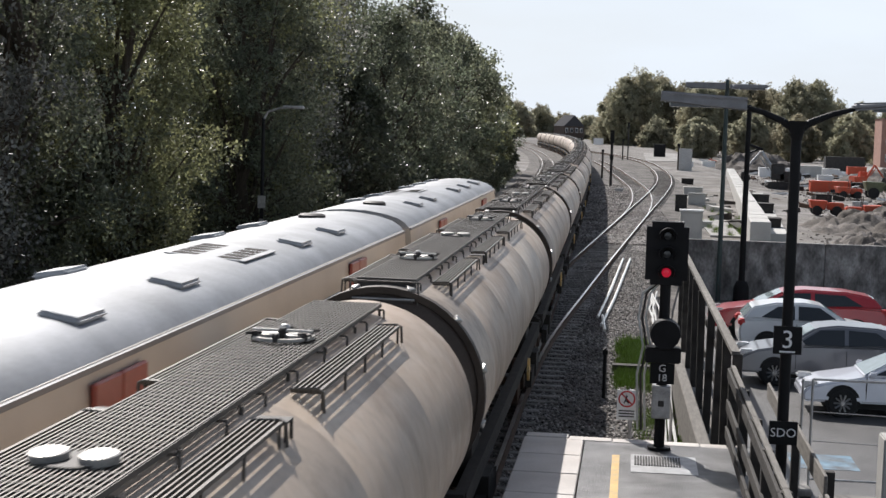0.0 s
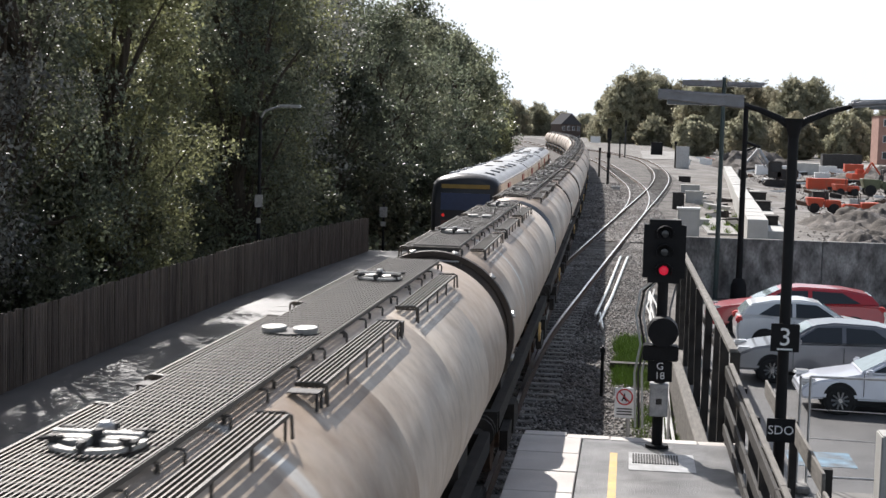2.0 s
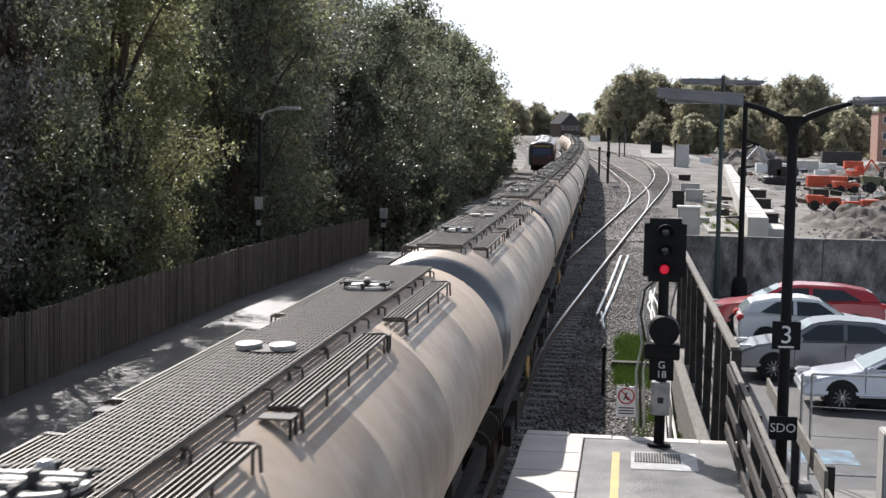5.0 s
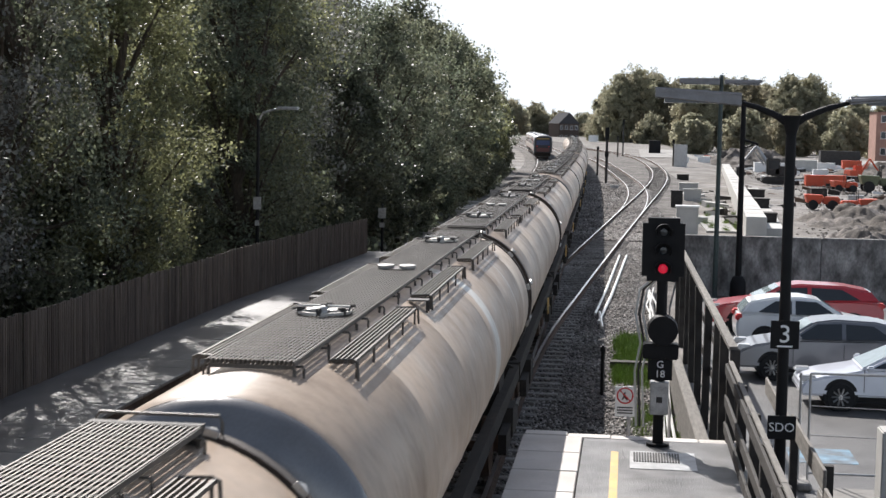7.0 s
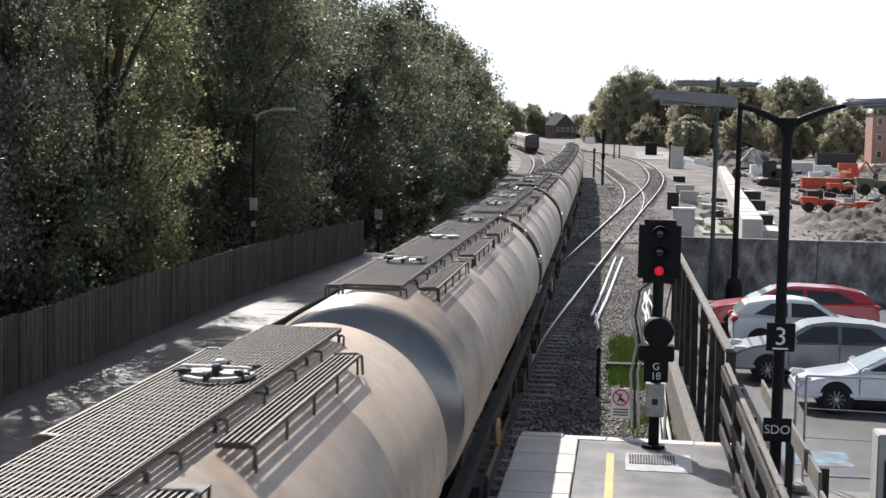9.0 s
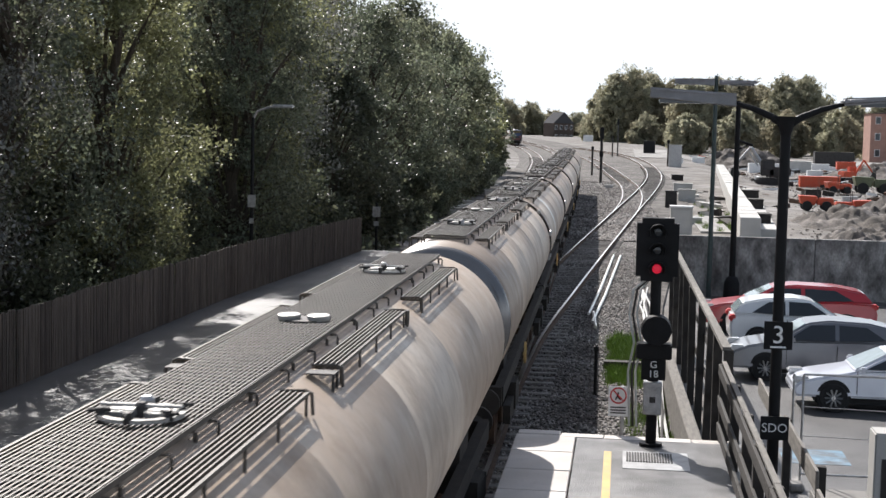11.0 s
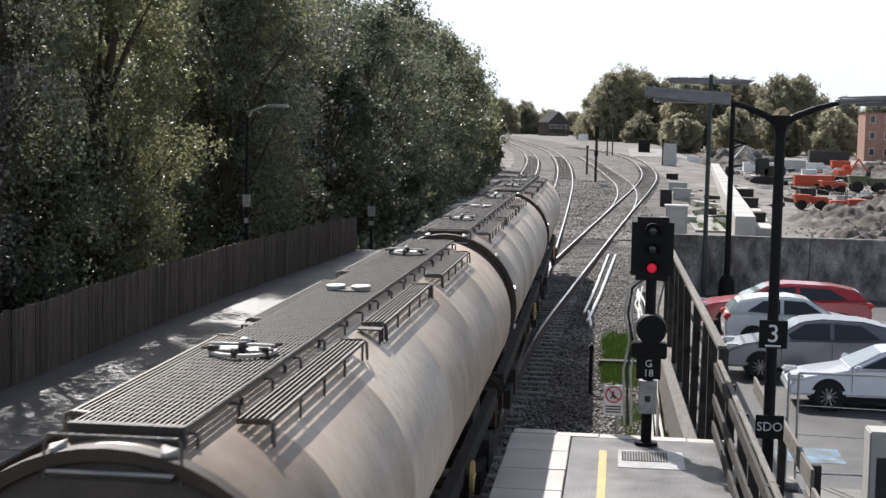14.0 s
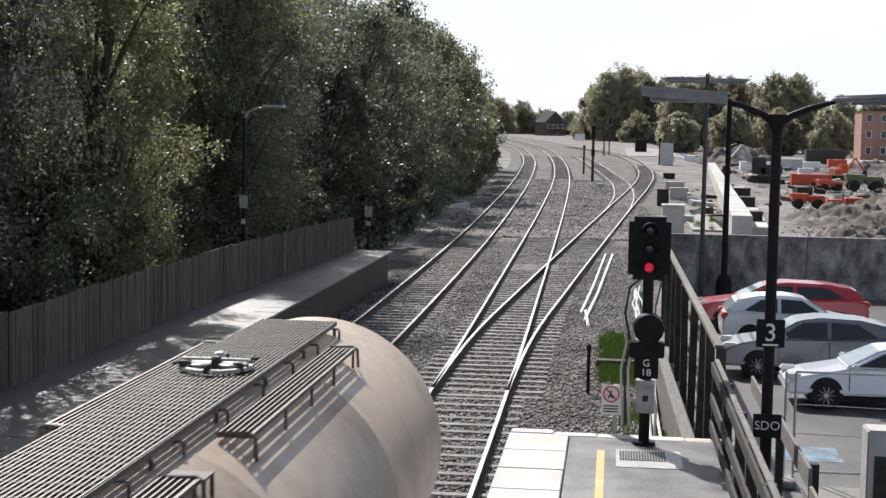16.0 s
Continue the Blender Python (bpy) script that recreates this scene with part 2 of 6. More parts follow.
M_DARKMETAL = mat("dark_metal", (0.045, 0.042, 0.04), 0.6, 0.4, var=0.3, scale=6)
M_GALV = mat("galvanised_steel", (0.42, 0.42, 0.42), 0.45, 0.7, var=0.2, scale=8)
M_WHITE = mat("white_paint", (0.8, 0.8, 0.79), 0.5, var=0.06, scale=4)
M_CONC = mat("concrete_wall", (0.31, 0.30, 0.285), 0.9, var=0.45, scale=2.6, fine=11, bump=0.5, dirt=(0.15, 0.143, 0.135), dirt_scale=1.6, dirt_amt=0.9, stretch=(1.2, 1.2, 0.7))
M_YARDROAD = mat("dusty_concrete", (0.33, 0.32, 0.30), 0.85, var=0.2, scale=0.5, fine=5, dirt=(0.2, 0.19, 0.175), dirt_scale=0.15, dirt_amt=0.9)
M_PALECONC = mat("pale_concrete", (0.52, 0.51, 0.48), 0.8, var=0.12, scale=1)
M_LEAF = mat("leaf", (0.128, 0.148, 0.100), 0.42, spec=0.6, var=0.25, scale=0.5, bump=0, island=0.55, obj_var=0.35, dirt=(0.165, 0.155, 0.095), dirt_scale=0.22, dirt_amt=0.5, leafy=0.55)
M_LEAF_YELLOW = mat("yellowing_leaf", (0.235, 0.245, 0.12), 0.42, spec=0.8, var=0.25, scale=0.5, bump=0, island=0.5, obj_var=0.2, dirt=(0.18, 0.18, 0.10), dirt_scale=0.3, dirt_amt=0.5, leafy=0.55)
M_LEAF_GREY = mat("grey_green_leaf", (0.25, 0.255, 0.225), 0.4, spec=1.0, var=0.25, scale=0.5, bump=0, island=0.5, obj_var=0.2, dirt=(0.16, 0.16, 0.14), dirt_scale=0.3, dirt_amt=0.6, leafy=0.5)
# Distance haze is put into this leaf colour, well paler than the near leaves.
M_HAZYLEAF = mat("hazy_far_leaf", (0.38, 0.37, 0.27), 1.0, spec=0.0, var=0.15, scale=0.2, bump=0, island=0.15, obj_var=0.2, dirt=(0.40, 0.33, 0.23), dirt_scale=0.06, dirt_amt=0.7, leafy=0.6)
M_BARK = mat("bark", (0.07, 0.055, 0.04), 0.95, var=0.3, scale=8, bump=0.8, stretch=(3, 3, 0.7))
M_DULLSIGN = mat("dull_sign_white", (0.38, 0.37, 0.35), 0.7, var=0.3, scale=8)
M_GRATE = mat("walkway_grating", (0.09, 0.08, 0.068), 0.5, 0.2, var=0.3, scale=3, fine=30)
M_HATCH = mat("bright_hatch_metal", (0.42, 0.41, 0.39), 0.4, 0.5, var=0.2, scale=5)
M_UNDER = mat("grimy_underframe", (0.035, 0.03, 0.026), 0.9, 0.1, var=0.3, scale=4)
M_ROOF = mat("silver_roof", (0.36, 0.375, 0.395), 0.5, 0.1, var=0.14, scale=1.5, fine=20, bump=0.05, dirt=(0.24, 0.25, 0.26), dirt_scale=0.5, dirt_amt=0.6)
M_SIDE = mat("cream_side", (0.52, 0.47, 0.40), 0.4, var=0.07, scale=1)
M_REDDOOR = mat("red_door", (0.32, 0.075, 0.055), 0.4, var=0.1)
M_GLASS = mat("dark_glass", (0.03, 0.036, 0.042), 0.06, var=0.05, bump=0)
M_REDLENS = mat("red_lamp_glow", (0.4, 0.01, 0.02), 0.3, bump=0, emit=(1.0, 0.02, 0.07, 0.28))


def mat_tank():
    """Dusty cream tank paint: tan film, rub marks, pale washed bands and dark stains, different on each wagon."""
    m = bpy.data.materials.new("dusty_tank_paint")
    m.use_nodes = True
    n, l = m.node_tree.nodes, m.node_tree.links
    b = n["Principled BSDF"]
    b.inputs["Roughness"].default_value = 0.42
    b.inputs["Specular IOR Level"].default_value = 0.4
    co = n.new("ShaderNodeTexCoord")
    oi = n.new("ShaderNodeObjectInfo")
    off = n.new("ShaderNodeVectorMath")
    off.operation = "MULTIPLY_ADD"
    off.inputs[1].default_value = (41, 67, 29)
    l.new(oi.outputs["Random"], off.inputs[0])
    l.new(co.outputs["Object"], off.inputs[2])

    def nz(scale, det, st=(1, 1, 1), rough=0.55):
        mp_ = n.new("ShaderNodeMapping")
        mp_.inputs["Scale"].default_value = st
        l.new(off.outputs[0], mp_.inputs[0])
        t_ = n.new("ShaderNodeTexNoise")
        t_.inputs["Scale"].default_value, t_.inputs["Detail"].default_value = scale, det
        t_.inputs["Roughness"].default_value = rough
        l.new(mp_.outputs[0], t_.inputs["Vector"])
        return t_.outputs["Fac"]

    def rng(src, lo, hi, a=0.0, c=1.0):
        r = n.new("ShaderNodeMapRange")
        for k, v in zip(("From Min", "From Max", "To Min", "To Max"), (lo, hi, a, c)):
            r.inputs[k].default_value = v
        l.new(src, r.inputs[0])
        return r.outputs[0]

    def over(src, col, fac):
        x = n.new("ShaderNodeMix")
        x.data_type = "RGBA"
        l.new(src, x.inputs["A"])
        x.inputs["B"].default_value = (*col, 1)
        l.new(fac, x.inputs["Factor"])
        return x.outputs["Result"]

    base = n.new("ShaderNodeRGB")
    base.outputs[0].default_value = (0.48, 0.375, 0.285, 1)
    c = over(base.outputs[0], (0.41, 0.315, 0.235), rng(nz(0.45, 5), 0.4, 0.65, 0, 0.9))
    c = over(c, (0.48, 0.39, 0.30), rng(nz(1.6, 6), 0.5, 0.7, 0, 0.7))
    sx = n.new("ShaderNodeSeparateXYZ")          # each plate between two welds has weathered in its own way
    l.new(co.outputs["Object"], sx.inputs[0])
    step = None
    for q in (-5.4, -2.5, 0.6, 3.6, 6.1):
        g_ = n.new("ShaderNodeMath")
        g_.operation = "GREATER_THAN"
        g_.inputs[1].default_value = q
        l.new(sx.outputs["Y"], g_.inputs[0])
        if step is None:
            step = g_.outputs[0]
        else:
            a_ = n.new("ShaderNodeMath")
            l.new(step, a_.inputs[0])
            l.new(g_.outputs[0], a_.inputs[1])
            step = a_.outputs[0]
    cb = n.new("ShaderNodeCombineXYZ")
    l.new(step, cb.inputs[0])
    l.new(oi.outputs["Random"], cb.inputs[1])
    wn_ = n.new("ShaderNodeTexWhiteNoise")
    wn_.noise_dimensions = "2D"
    l.new(cb.outputs[0], wn_.inputs["Vector"])
    c = over(c, (0.33, 0.27, 0.22), rng(wn_.outputs["Value"], 0.0, 0.45, 0.6, 0.0))
    c = over(c, (0.62, 0.54, 0.45), rng(wn_.outputs["Value"], 0.6, 1.0, 0.0, 0.75))
    c = over(c, (0.74, 0.76, 0.74), rng(nz(0.28, 3, (0.15, 1.6, 0.15)), 0.63, 0.645, 0, 0.75))
    c = over(c, (0.20, 0.155, 0.12), rng(nz(1.0, 5, (0.25, 3.2, 0.25), 0.6), 0.56, 0.8, 0, 0.18))
    c = over(c, (0.20, 0.14, 0.095), rng(nz(0.9, 8, (1, 0.8, 0.5), 0.7), 0.49, 0.68, 0, 0.65))
    c = over(c, (0.50, 0.44, 0.37), rng(nz(0.35, 4, (0.3, 0.25, 1)), 0.54, 0.7, 0, 0.6))
    c = over(c, (0.32, 0.255, 0.195), rng(nz(9, 6, (1, 1, 0.4)), 0.46, 0.72, 0, 0.5))
    l.new(c, b.inputs["Base Color"])
    l.new(rng(nz(3, 4), 0.3, 0.7, 0.32, 0.58), b.inputs["Roughness"])
    bp = n.new("ShaderNodeBump")
    bp.inputs["Strength"].default_value, bp.inputs["Distance"].default_value = 0.12, 0.02
    l.new(nz(5, 6), bp.inputs["Height"])
    l.new(bp.outputs[0], b.inputs["Normal"])
    return m


M_TANK = mat_tank()

# ---- ground ----
def build_ground():
    bm = bmesh.new()
    xs = [-3000, -400, -120, -40, -12, 0, 1.84, 1.9, 9, 10, 11, 12, 13, 14, 15, 16, 20, 40, 80, 160, 400, 3000]
    ys = [-300, -60, 0, 30, 56.9, 57.1, 90] + list(range(100, 560, 8)) + [700, 1500, 4500]
    g = [[bm.verts.new((x, y, -1.0 if x > 1.87 and y < 57 else -0.28 + ground_rise(x, y))) for x in xs] for y in ys]
    for j in range(len(ys) - 1):
        for i in range(len(xs) - 1):
            bm.faces.new((g[j][i], g[j][i + 1], g[j + 1][i + 1], g[j + 1][i]))
    tagged(part("ground", bm, M_EARTH), "bare brown earth and gravel round the railway", "ground", kind="structure")


build_ground()


def ribbon(k_left, k_right, y0, y1, z, step=4.0):
    bm = bmesh.new()
    rows_ = []
    y = y0
    while y <= y1:
        rows_.append([bm.verts.new((k_left(y), y, z + ground_rise(k_left(y), y))), bm.verts.new((k_right(y), y, z + ground_rise(k_right(y), y)))])
        y += step
    for a, b in zip(rows_, rows_[1:]):
        bm.faces.new((a[0], a[1], b[1], b[0]))
    return bm


tagged(part("ballast_bed", ribbon(lambda y: on_line("A", y) - 2.6, lambda y: on_line("B", y) + 4.2 + max(0, min(6.5, (y - 45) * 0.07)), -60, 560, -0.2), M_BALLAST),
       "grey-brown railway ballast bed with oily patches", "ballast", kind="stuff")

RAIL_PROF = [(-0.036, 0.0), (-0.036, -0.03), (-0.012, -0.045), (-0.012, -0.125), (-0.07, -0.145), (-0.07, -0.158),
             (0.07, -0.158), (0.07, -0.145), (0.012, -0.125), (0.012, -0.045), (0.036, -0.03), (0.036, 0.0)]


def build_rail(k, off_, y0, y1, parent):
    ys_ = list(np.arange(y0, min(y1, 120), 2.0)) + list(np.arange(max(y0, 120), y1 + 0.1, 6.0))
    bm = bmesh.new()
    top = bmesh.new()
    prev, pt = None, None
    for y in ys_:
        d = on_line(k, y + 0.5) - on_line(k, y - 0.5)
        nrm = 1 / math.hypot(1, d)
        cx, cy = on_line(k, y) + off_ * nrm, y - off_ * d * nrm
        ring = [bm.verts.new((cx + p * nrm, cy - p * d * nrm, z + rise(y))) for p, z in RAIL_PROF]
        tr = [top.verts.new((cx + p * nrm, cy - p * d * nrm, 0.004 + rise(y))) for p in (-0.034, 0.034)]
        if prev:
            for i in range(len(ring)):
                j = (i + 1) % len(ring)
                bm.faces.new((prev[i], prev[j], ring[j], ring[i]))
            top.faces.new((pt[0], pt[1], tr[1], tr[0]))
        prev, pt = ring, tr
    r = part("rail", bm, M_RUST, parent, "rust-brown steel rail")
    part("running_surface", top, M_RAIL, r, "polished bright rail head")


def build_track(k, y0, y1, label, name="railway_track"):
    t_ = thing(name, pose(0, 0, 0), label, "railway track", "station tracks", "structure")
    build_rail(k, -0.753, y0, y1, t_)
    build_rail(k, 0.753, y0, y1, t_)
    return t_


TRACKS = {k: build_track(k, a, b, lab) for k, a, b, lab in (
    ("A", -40, 560, "main line track on concrete sleepers curving away"),
    ("B", -40, 560, "main line track with polished rails beside the platform"),
    ("C", 30, 330, "crossover track branching off to the yard"),
    ("D", 90, 250, "siding track curving through the junction"))}

# ---- platforms ----
plat = thing("platform_right", pose(0, 0, 0), "station platform end with grey slabs and pale coping", "platform", kind="structure")
box_part("platform_body", -1.27, 1.8, -20, 21.35, -1.1, 0.84, M_BRICK, plat, "brick platform wall with shade in its colour")
box_part("surface", -0.52, 1.8, -20, 21.36, 0.84, 0.896, M_ASPH2, plat, "worn grey platform asphalt")
box_part("yellow_line", -0.13, -0.03, -20, 20.42, 0.896, 0.9, M_YELLOW, plat, "worn yellow safety line")
bm = bmesh.new()
bm_box(bm, -0.42, 0.42, -0.55, 0.55, 0.84, 0.905)
bevel(bm, 0.012, 1)
_c = part("coping_slab", bm, M_COPING, plat, m=pose(-0.96, 20.78, 0))
for i in range(1, 9):
    shared("coping_slab", _c.data, plat, pose(-0.96 + random.uniform(-0.006, 0.006), 20.78 - 1.125 * i, random.uniform(-0.004, 0.004)))
bm = bmesh.new()
bm_box(bm, -0.3, 0.3, -0.13, 0.13, 0.84, 0.912)
bevel(bm, 0.012, 1)
_c = part("end_slab", bm, M_COPING, plat, m=pose(-1.06, 21.5, 0.0))
for i in range(1, 5):
    shared("end_slab", _c.data, plat, pose(-1.06 + 0.61 * i, 21.38, -0.004 * i))
cov = part("drain_cover", (lambda b_: (bm_box(b_, 0.12, 0.98, 19.42, 20.5, 0.88, 0.904), b_)[1])(bmesh.new()), M_GALV, plat, "dull steel drain cover")
bm = bmesh.new()
bm_box(bm, -0.012, 0.012, -0.28, 0.28, 0.904, 0.916)
_c = part("slat", bm, M_DARKMETAL, cov, m=pose(0.18, 20.1, 0))
for i in range(1, 17):
    shared("slat", _c.data, cov, pose(0.18 + 0.036 * i, 20.1, 0))
lplat = thing("platform_left", pose(0, 0, 0), "shaded far platform with asphalt surface", "platform", kind="structure")
box_part("platform_body", -9.7, -7.7, -20, 52, -0.3, 0.84, M_BRICK, lplat, "brick platform wall with shade in its colour")
box_part("surface", -9.7, -8.1, -20, 52.1, 0.84, 0.896, M_SHADEASPH, lplat, "grey asphalt platform surface with shade in its colour")
bm = bmesh.new()
bm_box(bm, -0.3, 0.3, -0.44, 0.44, 0.84, 0.9)
bevel(bm, 0.01, 1)
_c = part("coping_slab", bm, M_SHADECOPING, lplat, m=pose(-7.85, 51.6, 0))
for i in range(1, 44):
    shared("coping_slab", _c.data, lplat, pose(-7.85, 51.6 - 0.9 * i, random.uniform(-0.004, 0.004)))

# ---- car park and wall ----
tagged(box_part("car_park", 1.9, 45, -20, 56.6, -1.05, -0.75, M_ASPH), "grey asphalt car park surface", "car park", kind="structure")
tagged(box_part("parking_mark", 3.1, 4.3, 28.0, 29.3, -0.75, -0.744, M_BLUEPAINT), "faded blue painted bay marking on asphalt", "road marking", kind="structure")
wallb = thing("wall_back", pose(0, 0, 0), "dark weathered concrete retaining wall behind the cars", "wall", kind="structure")
bm = bmesh.new()
bm_box(bm, -1.47, 1.47, -0.17, 0.17, -1.05, 1.45)
bevel(bm, 0.02, 1)
_c = part("panel", bm, M_CONC, wallb, m=pose(2.6, 56.8, 0))
for i in range(1, 14):
    shared("panel", _c.data, wallb, pose(2.6 + 2.96 * i, 56.8 + random.uniform(-0.02, 0.02), random.uniform(-0.01, 0.01)))

# ---- timber fence along the far platform ----
def build_fence():
    f = thing("timber_fence", pose(0, 0, 0), "weathered brown close-boarded timber fence along the platform", "fence")
    w = 0.15
    bm = bmesh.new()
    bm_box(bm, -0.011, 0.011, -w / 2 + 0.007, w / 2 - 0.007, 0, 1.3)
    bm_box(bm, 0.011, 0.019, -0.02, 0.02, 0.02, 1.28)
    me = None
    y = 8.0
    while y < 51.6:
        x = -9.55 + max(0.0, y - 36) * 0.045
        z = 0.84 + random.uniform(-0.02, 0.02) + 0.012 * math.sin(y * 0.7) - (0.0 if y < 45 else (y - 45) * 0.012)
        m = pose(x + random.uniform(-0.008, 0.008), y, z, 0, random.uniform(-0.6, 0.6), random.uniform(-3, 3))
        if me is None:
            me = part("board", bm, M_FENCE, f, m=m).data
        else:
            shared("board", me, f, m)
        y += w
    for y0, y1 in ((8, 22), (22, 36), (36, 51.6)):
        for z in (1.15, 1.75):
            bm = bmesh.new()
            xa, xb = (-9.6 + max(0.0, q - 36) * 0.045 for q in (y0, y1))
            bm_rod(bm, (xa, y0, z), (xb, y1, z), 0.04, 4)
            part("rail", bm, M_FENCE, f)


build_fence()


# ---- tank wagons ----
R_T, ZC = 1.17, 2.26
PITCH = 17.0            # coupling to coupling
GR = 7.3                # half the roof walkway
ZG = ZC + R_T + 0.04    # underside of the walkway bars


def dome(y0, out, r, n=8):
    """The (along, radius) outline of a dished end from its rim outwards."""
    return [(y0 + out * math.sin(i / n * math.pi / 2), r * math.cos(i / n * math.pi / 2) ** 0.62 if i < n else 0.02) for i in range(n + 1)]


def build_wagon():
    """+y is the end with the ladder platform, -y the plain end."""
    w = thing("tank_wagon", pose(0, 0, 0), "dusty cream bogie cement tank wagon with roof walkway", "tank wagon", "tank wagons of the train")
    yp, ys = GR + 0.22, -GR - 0.9
    bm = bmesh.new()
    prof = [(ys, R_T - 0.03), (ys + 0.06, R_T)]
    for q in (-5.4, -2.5, 0.6, 3.6, 6.1):       # weld seams
        prof += [(q - 0.03, R_T), (q - 0.012, R_T + 0.005), (q + 0.012, R_T + 0.005), (q + 0.03, R_T)]
    prof += [(yp - 0.06, R_T), (yp, R_T - 0.03)]
    bm_rev(bm, prof, 64)
    bmesh.ops.translate(bm, verts=bm.verts, vec=(0, 0, ZC))
    part("barrel", bm, M_TANK, w, "dusty cream steel barrel", smooth=True)
    for name, y0, out, m_, lab in (("end_dome", yp, 0.2, M_DOMEDARK, "dark brown dished end"), ("end_dome", ys, -0.28, M_DOMESHINY, "glossy grey dished end")):
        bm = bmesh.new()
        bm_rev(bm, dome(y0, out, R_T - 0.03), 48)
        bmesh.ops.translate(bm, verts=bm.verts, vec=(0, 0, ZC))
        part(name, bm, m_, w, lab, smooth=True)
    bm = bmesh.new()                             # rim ring of the ladder end
    bm_rev(bm, [(yp - 0.02, R_T - 0.1), (yp + 0.10, R_T - 0.06), (yp + 0.12, R_T + 0.015), (yp + 0.0, R_T + 0.02), (yp - 0.02, R_T - 0.1)][:4], 48)
    bmesh.ops.translate(bm, verts=bm.verts, vec=(0, 0, ZC))
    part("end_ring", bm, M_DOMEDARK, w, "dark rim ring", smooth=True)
    bm = bmesh.new()
    vs = bm_box(bm, -0.055, 0.055, -0.07, 0.05, -0.02, 0.035)
    for v in vs:
        if v.co.y > 0:
            v.co.x *= 0.25
            v.co.z *= 0.5
    bevel(bm, 0.008, 1)
    cme = None
    for i in range(12):
        a = radians(15 + 30 * i)
        m = Matrix.Translation((math.cos(a) * (R_T + 0.02), yp + 0.06, ZC + math.sin(a) * (R_T + 0.02))) @ Matrix.Rotation(math.pi / 2 - a, 4, "Y")
        if cme is None:
            cme = part("clip", bm, M_HATCH, w, m=m).data
        else:
            shared("clip", cme, w, m)
    # roof walkway
    bm = bmesh.new()
    for i in range(12):
        y = -GR + 0.05 + i * (2 * GR - 0.1) / 11
        for s in (-1, 1):
            bm_box(bm, s * 0.32 - 0.012, s * 0.32 + 0.012, y - 0.012, y + 0.012, ZG - 0.16, ZG - 0.03)
    bm_box(bm, -0.332, -0.322, -GR, GR, ZG - 0.004, ZG + 0.03)
    bm_box(bm, 0.322, 0.332, -GR, GR, ZG - 0.004, ZG + 0.03)
    wk = part("roof_walkway", bm, M_GRATE, w, "dark steel walkway with open bar grating")
    bm = bmesh.new()
    bm_box(bm, -0.315, 0.315, -0.015, 0.015, -0.03, 0)
    xme = part("cross_bar", bm, M_GRATE, wk, m=pose(0, -GR + 0.05, ZG - 0.003)).data
    for i in range(1, 12):
        shared("cross_bar", xme, wk, pose(0, -GR + 0.05 + i * (2 * GR - 0.1) / 11, ZG - 0.003))
    bm = bmesh.new()
    bm_box(bm, -0.0055, 0.0055, -GR, GR, 0.0, 0.036)
    bme = part("bar", bm, M_GRATE, wk, m=pose(-0.32, 0, ZG)).data
    for i in range(1, 20):
        shared("bar", bme, wk, pose(-0.32 + i * 0.64 / 19, 0, ZG))
    bm = bmesh.new()
    for i in range(98):
        y = -GR + 0.06 + i * (2 * GR - 0.12) / 97
        bm_box(bm, -0.32, 0.32, y - 0.006, y + 0.006, 0.028, 0.0375)
    tagged(part("mesh_infill", bm, M_GRATE, wk, m=pose(0, 0, ZG)), kind="stuff")
    bm = bmesh.new()                              # bent brackets that carry the edge
    bm_tube(bm, [(0.31, 0, ZG - 0.02), (0.365, 0, ZG - 0.02), (0.375, 0, ZG - 0.035), (0.375, 0, ZC + math.sqrt(R_T ** 2 - 0.375 ** 2) - 0.02)], 0.010, 6)
    kme = None
    for s_k in (0, 180):
        for i in range(16):
            m = pose(0, -GR + 0.12 + i * (2 * GR - 0.24) / 15, 0, 0, 0, s_k)
            if kme is None:
                kme = part("bracket", bm, M_GRATE, wk, m=m).data
            else:
                shared("bracket", kme, wk, m)
    bm = bmesh.new()                              # end box and hoop of the ladder end
    bm_box(bm, -0.33, 0.33, GR - 0.04, GR + 0.0, ZG - 0.16, ZG + 0.04)
    bm_box(bm, -0.335, 0.335, GR - 0.02, GR + 0.02, ZG + 0.0, ZG + 0.04)
    part("end_board", bm, M_DARKMETAL, w, "dark steel board")
    bm = bmesh.new()
    bm_tube(bm, [(-0.40, GR + 0.3, ZG - 0.3), (-0.40, GR + 0.3, ZG + 0.0), (-0.38, GR + 0.3, ZG + 0.03), (0.34, GR + 0.3, ZG + 0.03), (0.36, GR + 0.3, ZG + 0.0), (0.36, GR + 0.3, ZG - 0.3)], 0.010)
    part("handrail", bm, M_GRATE, w, "bare steel hoop rail")
    bm = bmesh.new()
    bm_box(bm, -0.36, 0.32, GR + 0.1, GR + 0.34, ZG - 0.2, ZG - 0.17)
    bevel(bm, 0.006, 1)
    part("end_tread", bm, M_DARKMETAL, w, "dark steel tread")
    bm = bmesh.new()
    bm_rod(bm, (-0.37, GR + 0.345, ZG - 0.16), (0.33, GR + 0.345, ZG - 0.16), 0.012, 8)
    part("tread_edge", bm, M_HATCH, w, "worn bright tread edge")
    # side walkways
    bm = bmesh.new()
    xs_ = (0.43, 0.468, 0.506, 0.544, 0.582, 0.62)
    zs_ = ZG - 0.1
    slat = bmesh.new()
    bm_box(slat, -0.006, 0.006, -1.785, 1.785, zs_, zs_ + 0.03)
    lme = None
